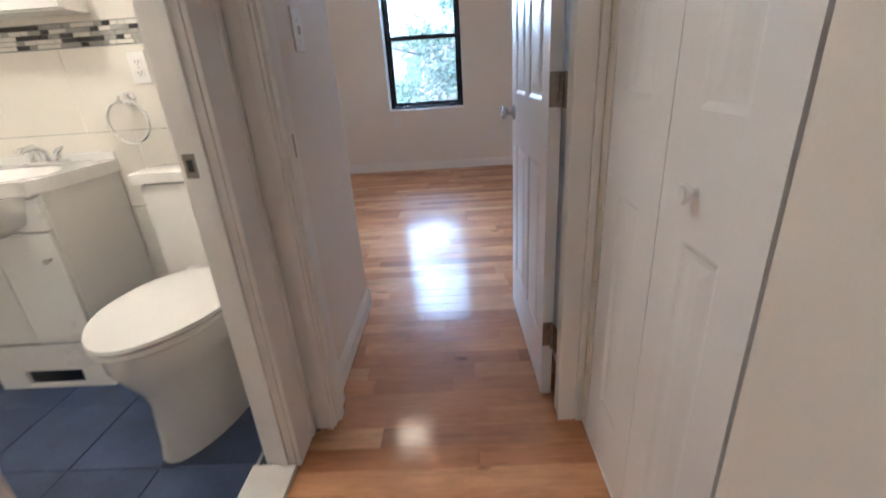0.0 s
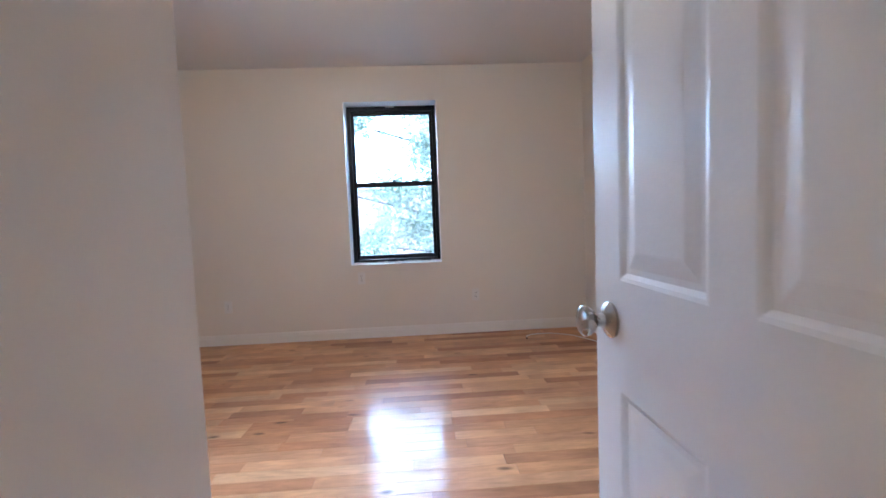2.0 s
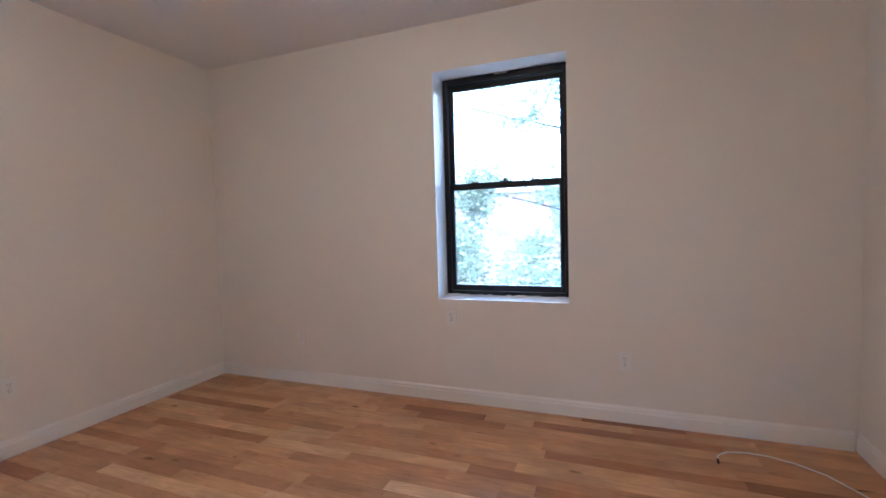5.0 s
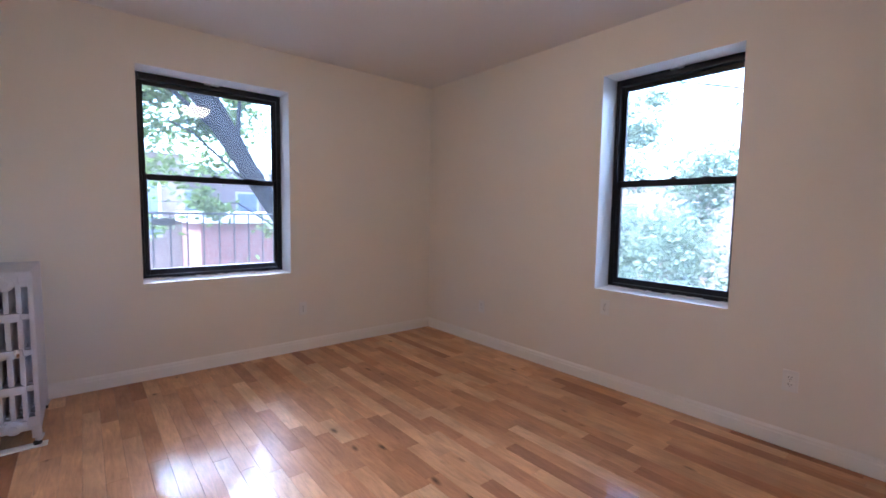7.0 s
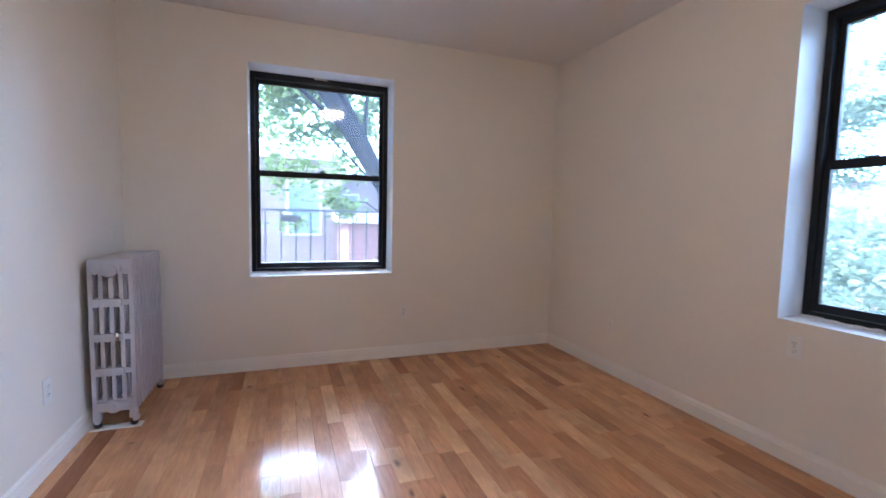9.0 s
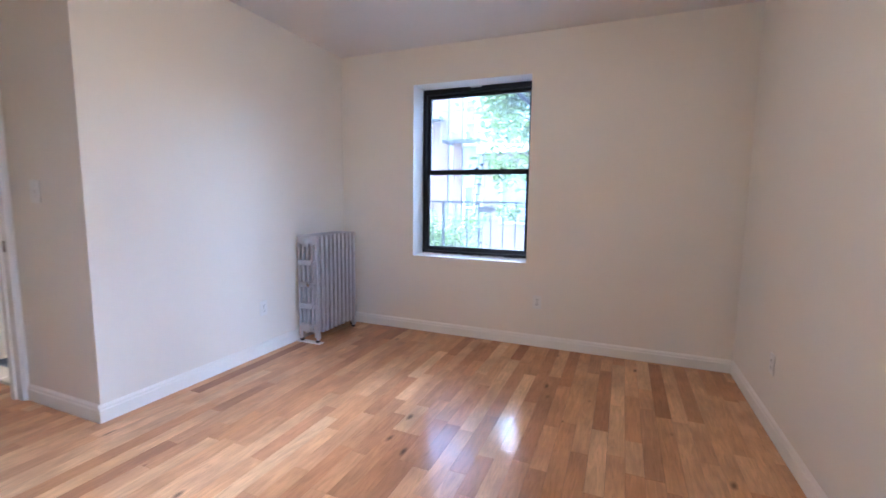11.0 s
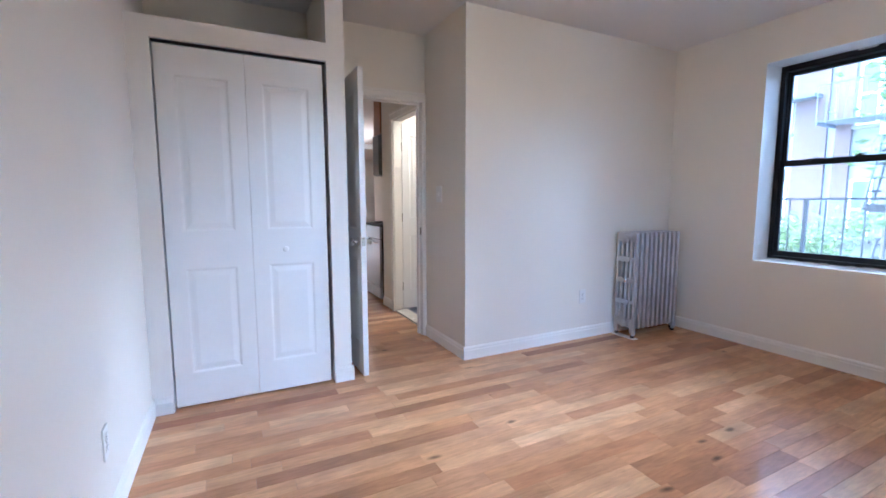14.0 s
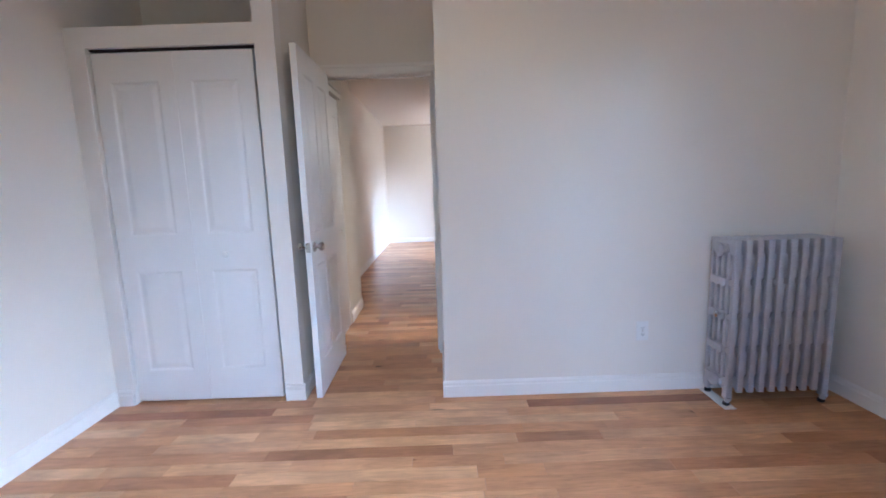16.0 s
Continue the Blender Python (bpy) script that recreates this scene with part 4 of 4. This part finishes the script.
def loft(rings):
    bm = bmesh.new()
    rv = [[bm.verts.new(p) for p in r] for r in rings]
    m = len(rv[0])
    for a, b in zip(rv, rv[1:]):
        for i in range(m):
            bm.faces.new((a[i], a[(i + 1) % m], b[(i + 1) % m], b[i]))
    bm.faces.new(list(reversed(rv[0])))
    bm.faces.new(rv[-1])
    bmesh.ops.recalc_face_normals(bm, faces=bm.faces)
    return bm


part("bowl", loft([egg(1, 0.0, -0.71, -0.10, 0.135), egg(1, 0.04, -0.70, -0.10, 0.128), egg(1, 0.19, -0.685, -0.09, 0.125), egg(1, 0.245, -0.70, -0.09, 0.137),
                   egg(1, 0.30, -0.735, -0.08, 0.163), egg(1, 0.35, -0.76, -0.08, 0.183), egg(1, 0.395, -0.76, -0.08, 0.187), egg(1, 0.405, -0.75, -0.09, 0.18)]), CERAMIC, toi, smooth=True)
part("seat", loft([egg(1, 0.407, -0.765, -0.24, 0.187), egg(1, 0.412, -0.775, -0.235, 0.19), egg(1, 0.424, -0.772, -0.235, 0.189), egg(1, 0.427, -0.765, -0.24, 0.185)]), PLASTIC, toi, smooth=True)
part("lid", loft([egg(1, 0.4285, -0.765, -0.235, 0.186), egg(1, 0.433, -0.777, -0.23, 0.191), egg(1, 0.443, -0.774, -0.23, 0.19), egg(1, 0.452, -0.74, -0.25, 0.17), egg(1, 0.455, -0.62, -0.30, 0.12)]), PLASTIC, toi, smooth=True)
toi.scale = (TZ, 1.0, TZ)
for s in (-1, 1):
    part("lid_hinge", B(s * 0.075 - 0.02, s * 0.075 + 0.02, -0.232, -0.20, 0.405, 0.44, bevel=0.006), PLASTIC, toi)
bl = thing("bath_ceiling_lamp", pose(-0.95, -1.05, H), "lit round glass bathroom ceiling lamp", "ceiling lamp")
part("base", lathe([(0.10, -0.001), (0.12, -0.004), (0.12, -0.02), (0.02, -0.021)], 28), CHROME, bl, smooth=True)
part("globe", lathe([(0.11, -0.0215), (0.115, -0.05), (0.10, -0.09), (0.06, -0.115), (0.01, -0.122)], 28), BATHL, bl, smooth=True)

# ---- kitchen and living room ----
stove = thing("stove", pose(-0.06, -2.12, 0.0), "steel-fronted kitchen stove with a black top", "stove")
part("body", B(-0.62, -0.03, -0.585, 0.0, 0.02, 0.90, bevel=0.004), IRON, stove, "black side panels")
part("oven_door", B(-0.028, 0.0, -0.58, -0.03, 0.17, 0.74, bevel=0.006), STEEL, stove, "steel oven door")
part("drawer", B(-0.028, -0.002, -0.58, -0.03, 0.03, 0.16, bevel=0.006), STEEL, stove)
part("control_panel", B(-0.028, -0.002, -0.58, -0.03, 0.75, 0.895, bevel=0.006), STEEL, stove)
part("handle", sweep([(0.0, -0.53, 0.70), (0.035, -0.53, 0.705), (0.035, -0.08, 0.705), (0.0, -0.08, 0.70)], 0.009, 10), CHROME, stove, smooth=True)
part("cooktop", B(-0.62, -0.005, -0.585, 0.0, 0.90, 0.93, bevel=0.005), IRON, stove, "black cooktop")
for x in (-0.45, -0.17):
    for y in (-0.44, -0.15):
        part("burner_grate", lathe([(0.09, 0.9305), (0.09, 0.942), (0.05, 0.946), (0.02, 0.946)], 16, pose(x, y, 0)), IRON, stove)
mw = thing("microwave", pose(-0.02, -2.01, 1.49), "dark grey microwave mounted under a wall cabinet", "microwave")
part("case", B(-0.676, -0.02, -0.22, 0, 0, 0.46, bevel=0.004), GREYP, mw)
part("door", B(-0.018, 0.0, -0.215, -0.005, 0.01, 0.45, bevel=0.004), GREYP, mw)
kc = thing("wall_cabinet", pose(-0.04, -2.01, 1.953), "brown wooden kitchen wall cabinet under the ceiling", "cabinet")
part("body", B(-0.656, -0.02, -0.22, 0, 0, 0.616, bevel=0.003), CHERRY, kc)
part("door", B(-0.018, 0.0, -0.217, -0.003, 0.003, 0.61, bevel=0.004), CHERRY, kc)

ch = thing("chandelier", pose(-0.68, -6.17, H), "lit five-arm chandelier with frosted glass shades", "chandelier")
part("canopy", lathe([(0.06, -0.001), (0.06, -0.01), (0.035, -0.025), (0.008, -0.03)], 20), NICKEL, ch, smooth=True)
part("rod", R((0, 0, -0.03), (0, 0, -0.30), 0.008), NICKEL, ch)
part("hub", lathe([(0.01, -0.29), (0.03, -0.31), (0.035, -0.36), (0.02, -0.40), (0.004, -0.42)], 20), NICKEL, ch, smooth=True)
for i in range(5):
    a = 6.2832 * i / 5 + 0.4
    c, s = math.cos(a), math.sin(a)
    arm = part("arm", sweep([(c * r, s * r, z) for r, z in ((0.02, -0.37), (0.09, -0.33), (0.16, -0.30), (0.22, -0.32), (0.25, -0.38))], 0.007, 8), NICKEL, ch, smooth=True)
    part("shade", lathe([(0.028, -0.375), (0.045, -0.40), (0.06, -0.45), (0.085, -0.49), (0.088, -0.497), (0.02, -0.45)], 20, pose(c * 0.25, s * 0.25, 0)), SHADE, arm, "frosted glass bell shade", smooth=True)

ed = thing("door_3", pose(-2.10, -9.795, 0.004), "dark brown painted metal front door, closed", "door")
ed["kind"] = "structure"
part("leaf", B(0, 0.82, 0.0, 0.03, 0, 2.09, bevel=0.003), BROWN, ed)
part("viewer_plate", B(0.42, 0.49, 0.03, 0.036, 1.40, 1.53, bevel=0.002), STEEL, ed, "pale metal door viewer plate")
part("lock_plate", B(0.06, 0.12, 0.03, 0.036, 0.92, 1.12, bevel=0.002), BRASS, ed, "brass lock plate")
part("knob", lathe([(0.03, 0), (0.012, 0.01), (0.012, 0.03), (0.028, 0.045), (0.022, 0.06), (0.004, 0.062)], 18, pose(0.09, 0.036, 0.98, -90, 0, 0)), BRASS, ed, "brass knob", smooth=True)
part("frame", B(-0.06, 0.0, 0, 0.02, 0, 2.15, bevel=0.003), BROWN, ed)
part("frame", B(0.82, 0.88, 0, 0.02, 0, 2.15, bevel=0.003), BROWN, ed)
part("frame", B(0.0, 0.82, 0, 0.02, 2.093, 2.15, bevel=0.003), BROWN, ed)

ic = thing("intercom", pose(0.04, -7.298, 1.32), "white wall intercom handset", "intercom")
part("base", B(-0.05, 0.05, 0, 0.025, -0.10, 0.10, bevel=0.006), PLASTIC, ic)
hs = bmesh.new()
box(hs, -0.045, 0.005, 0.026, 0.06, 0.06, 0.125, 0.01)
box(hs, -0.045, 0.005, 0.026, 0.06, -0.125, -0.06, 0.01)
box(hs, -0.04, 0.0, 0.045, 0.07, -0.07, 0.07, 0.008)
part("handset", hs, PLASTIC, ic)
part("cord", sweep([(-0.02 + 0.008 * math.sin(i * 1.9), 0.03 + 0.008 * math.cos(i * 1.9), -0.12 - i * 0.006) for i in range(26)], 0.003, 6), PLASTIC, ic)


# ---- outdoors ----
GZ = -6.5
struct("ground", B(-900, 900, -900, 900, GZ - 0.5, GZ), GROUND, "dim yard ground far below", "ground")
fe = thing("fire_escape", pose(0, 0, 0), "grey painted iron fire-escape railing outside the window", "fire escape")
RX, RY0, RY1 = -3.6, -0.55, 3.1
part("top_rail", B(RX - 0.02, RX + 0.02, RY0, RY1, 1.20, 1.222, bevel=0.003), RAILP, fe)
part("bottom_rail", B(RX - 0.012, RX + 0.012, RY0, RY1, 0.38, 0.40, bevel=0.002), RAILP, fe)
y = RY0 + 0.04
while y < RY1:
    part("baluster", R((RX, y, 0.40), (RX, y, 1.20), 0.0075, seg=8), RAILP, fe)
    y += 0.1485
for y in (0.52, 2.75):
    part("post", B(RX - 0.016, RX + 0.016, y - 0.016, y + 0.016, 0.24, 1.20, bevel=0.003), RAILP, fe)
for x in (-2.62, -2.85, -3.08, -3.31, -3.54):
    part("floor_bar", B(x, x + 0.06, RY0, RY1, 0.22, 0.24), RAILP, fe)
for y in (RY0 + 0.1, 1.2, RY1 - 0.1):
    part("bracket", B(-3.64, XW - 0.325, y - 0.02, y + 0.02, 0.17, 0.22), RAILP, fe)
hn = thing("rail_plaque", pose(RX + 0.025, 1.07, 1.125), "small dark oval plaque hanging on the railing", "plaque")
part("plate", lathe([(0.11, -0.006), (0.115, 0), (0.11, 0.006)], 28, pose(0, 0, 0, 0, 90, 0) @ Matrix.Diagonal((0.32, 1, 1, 1))), IRON, hn)


def leaves(count, centers, rng, size, crown_mat, parent):
    """A crown of many small folded leaves around clump centres (x, y, z, radius)."""
    cen = np.array(centers)
    w = cen[:, 3] ** 2
    pick = rng.choice(len(cen), count, p=w / w.sum())
    off = rng.normal(0, 0.5, (count, 3)) * cen[pick, 3:4]
    off[:, 2] *= 0.7
    c = cen[pick, :3] + off
    d = rng.normal(0, 1, (count, 3))
    d[:, 2] = d[:, 2] * 0.5 - 0.35
    d /= np.linalg.norm(d, axis=1, keepdims=True)
    s = np.cross(d, rng.normal(0, 1, (count, 3)))
    s /= np.linalg.norm(s, axis=1, keepdims=True)
    nrm = np.cross(d, s)
    ln = size * rng.uniform(0.6, 1.3, (count, 1))
    v = np.stack([c - d * ln * 0.5, c + s * ln * 0.24 + nrm * ln * 0.06, c + d * ln * 0.5, c - s * ln * 0.24 + nrm * ln * 0.06], 1).reshape(-1, 3)
    f = np.arange(count * 4).reshape(-1, 4)
    tris = np.concatenate([f[:, [0, 1, 2]], f[:, [0, 2, 3]]])
    me = bpy.data.meshes.new("crown")
    me.from_pydata(v.tolist(), [], tris.tolist())
    me.materials.append(crown_mat)
    ob = new("crown", me)
    ob.parent = parent
    return ob


def tree(name, base, top, r, clumps, count, size, mat, rng, label, limbs):
    t = thing(name, pose(0, 0, 0), label, "tree")
    b, p = Vector(base), Vector(top)
    pts = [b.lerp(p, i / 8) + Vector((rng.normal(0, 0.06), rng.normal(0, 0.06), 0)) * (0 if i in (0, 8) else 1) for i in range(9)]
    part("trunk", sweep(pts, [r * (1 - 0.06 * i) for i in range(9)], 12), BARK, t, smooth=True)
    for (s, e, rr) in limbs:
        a = b.lerp(p, s)
        e = Vector(e)
        mid = a.lerp(e, 0.5) + Vector((rng.normal(0, 0.15), rng.normal(0, 0.15), 0.2))
        part("limb", sweep([a, a.lerp(mid, 0.5), mid, mid.lerp(e, 0.5), e], [rr, rr * 0.85, rr * 0.65, rr * 0.45, rr * 0.2], 8), BARK, t, smooth=True)
    leaves(count, clumps, rng, size, mat, t)
    return t


rg = np.random.default_rng(3)
# leaning tree beyond the railing
lean = lambda z: (-4.25, 1.80 - (z - 2.09) * 0.643, z)
west_clumps = [(-5.2 + rg.normal(0, 0.4), rg.uniform(0.35, 2.3), rg.uniform(1.7, 5.2), rg.uniform(0.25, 0.55)) for i in range(24)]
west_clumps += [(-5.6 + rg.normal(0, 0.4), rg.uniform(-2.5, 0.4), rg.uniform(3.2, 5.4), rg.uniform(0.3, 0.6)) for i in range(8)]
west_clumps += [(-6.2 + rg.normal(0, 0.5), rg.uniform(-1.4, 0.7), rg.uniform(-0.4, 1.0), rg.uniform(0.3, 0.5)) for i in range(9)]
west_clumps += [(-5.4 + rg.normal(0, 0.4), rg.uniform(2.3, 3.4), rg.uniform(0.2, 1.4), rg.uniform(0.2, 0.35)) for i in range(3)]
west_clumps += [(-5.1 + rg.normal(0, 0.3), rg.uniform(1.1, 2.3), rg.uniform(0.85, 1.5), rg.uniform(0.14, 0.24)) for i in range(6)]
west_clumps += [(-5.0 + rg.normal(0, 0.35), rg.uniform(0.9, 2.1), rg.uniform(1.45, 3.6), rg.uniform(0.2, 0.42)) for i in range(16)]
tree("leaning_tree", lean(-6.5), lean(5.5), 0.165, west_clumps, 17000, 0.105, LEAF, rg, "dark leaning tree trunk with light green leaf sprays",
     [(0.72, (-5.0, -0.6, 3.9), 0.03), (0.66, (-5.2, 0.9, 2.6), 0.018), (0.70, (-4.5, 2.6, 3.6), 0.03), (0.62, (-5.3, 1.2, 1.35), 0.014),
      (0.78, (-5.2, -1.8, 4.6), 0.05), (0.6, (-4.45, 0.75, 4.3), 0.06)])
# trees north of the house
rn = np.random.default_rng(8)
north_clumps = [(rn.uniform(-7, 3), rn.uniform(9.0, 13.0), rn.uniform(-3.0, 2.4), rn.uniform(0.45, 1.0)) for i in range(62)]
north_clumps += [(rn.uniform(-7, 3), rn.uniform(10.0, 13.0), rn.uniform(2.2, 6.5), rn.uniform(0.4, 0.9)) for i in range(30)]
tree("yard_tree", (5.5, 12.5, GZ), (4.6, 12.3, 7), 0.3, north_clumps, 70000, 0.15, LEAF2, rn, "broad pale green tree outside the north window",
     [(0.45, (-3.5, 11.5, 2.5), 0.05), (0.42, (-2.0, 11.6, 0.6), 0.045), (0.55, (0.4, 11.8, 2.8), 0.04), (0.6, (-4.5, 12, 5.0), 0.05), (0.4, (8.0, 11, 0.6), 0.09)])


def far_house(name, x0, x1, y0, y1, z1, mat, label, cols, rows, face):
    h = thing(name, pose(0, 0, 0), label, "building")
    part("wall", B(x0, x1, y0, y1, GZ, z1), mat, h)
    part("roof", B(x0 - 0.15, x1 + 0.2, y0 - 0.15, y1 + 0.15, z1, z1 + 0.25), ROOFW, h, "pale roof edge")
    for i in range(cols):
        for k in range(rows):
            z = GZ + 1.2 + k * 2.9
            if face == "x":
                u = y0 + (y1 - y0) * (i + 0.5) / cols
                wv = part("window", B(x1 - 0.02, x1 + 0.03, u - 0.5, u + 0.5, z, z + 1.6), STUCCO, h, "white window frame")
                part("pane", B(x1 + 0.031, x1 + 0.04, u - 0.42, u + 0.42, z + 0.08, z + 1.52), WINDARK, wv)
            else:
                u = x0 + (x1 - x0) * (i + 0.5) / cols
                wv = part("window", B(u - 0.5, u + 0.5, y0 - 0.03, y0 + 0.02, z, z + 1.6), STUCCO, h, "white window frame")
                part("pane", B(u - 0.42, u + 0.42, y0 - 0.04, y0 - 0.031, z + 0.08, z + 1.52), WINDARK, wv)
    return h


far_house("row_house", -22, -13.5, -13.0, -5.6, 7.5, STUCCO, "pale stucco apartment house in the next yard", 3, 5, "x")


def escape_house():
    """A pale house front with brick bands, one column of windows and an iron fire escape."""
    h = thing("brick_house", pose(0, 0, 0), "pale apartment house with pink brick bands and fire escape", "building")
    x1, y0, y1, z1 = -13.0, -5.6, -1.65, 7.2
    part("wall", B(-20, x1, y0, y1, GZ, z1), STUCCO, h, "pale stucco wall")
    part("roof", B(-20.1, x1 + 0.25, y0, y1 + 0.1, z1, z1 + 0.3), ROOFW, h, "pale roof edge")
    for a, b in ((-5.4, -4.75), (-3.95, -3.2), (-3.02, -2.68)):
        part("brick_band", B(x1 - 0.05, x1 + 0.07, a, b, GZ, z1 - 0.3), BRICKP, h, "pink brick band")
    for k in range(5):
        z = -5.6 + k * 2.9
        for a, b in ((-2.62, -2.18), (-4.65, -4.05)):
            w = part("window", B(x1 - 0.05, x1 + 0.03, a, b, z, z + 1.55), TRIM, h, "white window frame")
            part("pane", B(x1 + 0.031, x1 + 0.04, a + 0.06, b - 0.06, z + 0.06, z + 0.75), WINDARK, w)
            part("pane", B(x1 + 0.031, x1 + 0.04, a + 0.06, b - 0.06, z + 0.81, z + 1.49), WINDARK, w)
            part("sill", B(x1, x1 + 0.12, a - 0.06, b + 0.06, z - 0.08, z), STUCCO, w)
    part("ledge", B(x1, x1 + 0.5, -4.35, -3.35, 3.95, 4.05, bevel=0.02), RAILF, h, "grey ledge over a window")
    for k in range(3):
        z = -2.6 + k * 2.9
        for i in range(5):
            part("landing_bar", B(x1 + 0.1 + i * 0.2, x1 + 0.22 + i * 0.2, -3.05, -1.7, z - 0.03, z), RAILF, h, "grey iron landing bar")
        part("landing_edge", B(x1, x1 + 1.1, -3.05, -3.0, z - 0.1, z), RAILF, h)
        part("fire_escape_rail", B(x1 + 1.06, x1 + 1.1, -3.05, -1.7, z + 0.86, z + 0.9), RAILF, h)
        for i in range(8):
            y = -3.03 + i * 0.19
            part("baluster", B(x1 + 1.07, x1 + 1.09, y - 0.008, y + 0.008, z, z + 0.86), RAILF, h)
        for x in (x1 + 0.35, x1 + 0.85):
            bm = bmesh.new()
            rod(bm, (x, -2.15, z - 2.9), (x, -1.72, z), 0.03, seg=8)
            part("stringer", bm, RAILF, h, "grey iron stair stringer")
        for i in range(9):
            y, zz = -2.15 + 0.43 * (i + 0.5) / 9, z - 2.9 + 2.9 * (i + 0.5) / 9
            part("tread", B(x1 + 0.35, x1 + 0.85, y - 0.09, y + 0.09, zz - 0.02, zz + 0.02), RAILF, h)
    return h


escape_house()
far_house("low_house", -16, -9.6, 2.5, 9.0, 0.95, BRICKR, "low red brick house with a white roof", 3, 2, "x")
far_house("back_house", -20, -12, -1.6, 2.6, 2.7, BRICKW, "pale brick house behind the yards", 2, 3, "x")
far_house("rear_house", -26, -20, 2.7, 15.0, 3.0, BRICKW, "pale brick house row behind the low house", 5, 3, "x")
lad = thing("ladder", pose(-10.6, 4.6, 1.2, 0, -12, 8), "white ladder leaning on the low roof", "ladder")
for y in (-0.22, 0.22):
    part("rail", B(-0.03, 0.03, y - 0.03, y + 0.03, 0, 1.3), STUCCO, lad)
for i in range(4):
    part("rung", B(-0.02, 0.02, -0.19, 0.19, 0.2 + i * 0.3, 0.24 + i * 0.3), STUCCO, lad)
far_house("north_house", -12, 12, 24, 32, 3.0, BRICKW, "pale brick row of houses behind the trees", 8, 3, "y")


# ---- wooden floors, piece by piece ----
struct("floor", B(XW - 0.2, XE + 0.2, -0.76, YN + 0.2, -0.2, -0.016), IRON, "varnished oak strip floor of the bedroom", "floor")
struct("floor_hall", B(HX - 0.12, 1.6, -2.2, -0.76, -0.2, -0.016), IRON, "varnished oak strip floor of the hall", "floor")
struct("floor_living", B(-3.5, 1.6, -9.9, -2.2, -0.2, -0.016), IRON, "varnished oak strip floor of the living room", "floor")
PW = 0.083
unit = bmesh.new()
box(unit, -0.5, 0.5, -PW / 2 + 0.0004, PW / 2 - 0.0004, -0.0155, 0.0)
bmesh.ops.bevel(unit, geom=[e for e in unit.edges if all(v.co.z > -0.001 for v in e.verts)], offset=0.0005, segments=1, affect="EDGES")
plank_me = bpy.data.meshes.new("plank")
unit.to_mesh(plank_me)
unit.free()
plank_me.materials.append(OAK)


def lay(parent, rows, rng, mean):
    """Rows of strips along x with staggered ends; rows: (y, x0, x1)."""
    for y, x0, x1 in rows:
        x = x0 - rng.uniform(0, mean)
        while x < x1 - 0.02:
            ln = rng.choice((0.32, 0.45, 0.6, 0.76, 0.95, 1.15)) * mean / 0.7
            a, b = max(x, x0), min(x + ln, x1)
            if x1 - b < 0.12:
                b = x1
            if b - a > 0.03:
                o = new("plank", plank_me)
                o.parent = parent
                o.location = ((a + b) / 2, y, rng.uniform(-0.0002, 0.0))
                o.rotation_euler = (rng.uniform(-0.0011, 0.0011), rng.uniform(-0.0005, 0.0005), 0)
                o.scale = (b - a - 0.0008, 1, 1)
            x = max(x + ln, b)


pr = random.Random(21)
rows, y = [], -0.76 + PW / 2
while y < YN + 0.03:
    if y > -0.06:
        rows.append((y, XW - 0.01, XE + 0.01))
    else:
        rows.append((y, -0.01, 2.0))
    y += PW
lay(bpy.data.objects["floor"], rows, pr, 0.66)
rows, y = [], -0.76 - PW / 2
while y > -2.2 + PW / 2:
    rows.append((y, HX - 0.01 if y < -0.86 else -0.02, 0.98))
    y -= PW
lay(bpy.data.objects["floor_hall"], rows, pr, 0.7)
fv, ff = [], []
y = -2.2 - PW / 2 + 0.03
while y > -9.9:
    x = -3.5 - pr.uniform(0, 0.6)
    while x < 1.3:
        ln = pr.choice((0.4, 0.6, 0.8, 1.0))
        a, b, c, d = x + 0.0005, x + ln - 0.0005, y - PW / 2 + 0.0005, y + PW / 2 - 0.0005
        k = len(fv)
        zt = pr.uniform(-0.0004, 0)
        fv += [(a, c, zt), (b, c, zt), (b, d, zt), (a, d, zt), (a, c, -0.015), (b, c, -0.015), (b, d, -0.015), (a, d, -0.015)]
        ff += [(k, k + 1, k + 2, k + 3), (k, k + 4, k + 5, k + 1), (k + 1, k + 5, k + 6, k + 2), (k + 2, k + 6, k + 7, k + 3), (k + 3, k + 7, k + 4, k)]
        x += ln
    y -= PW
me = bpy.data.meshes.new("far_planks")
me.from_pydata(fv, [], ff)
me.materials.append(OAK)
fo = new("far_planks", me)
fo.parent = bpy.data.objects["floor_living"]
tagged(fo, "varnished oak strips", kind="stuff")
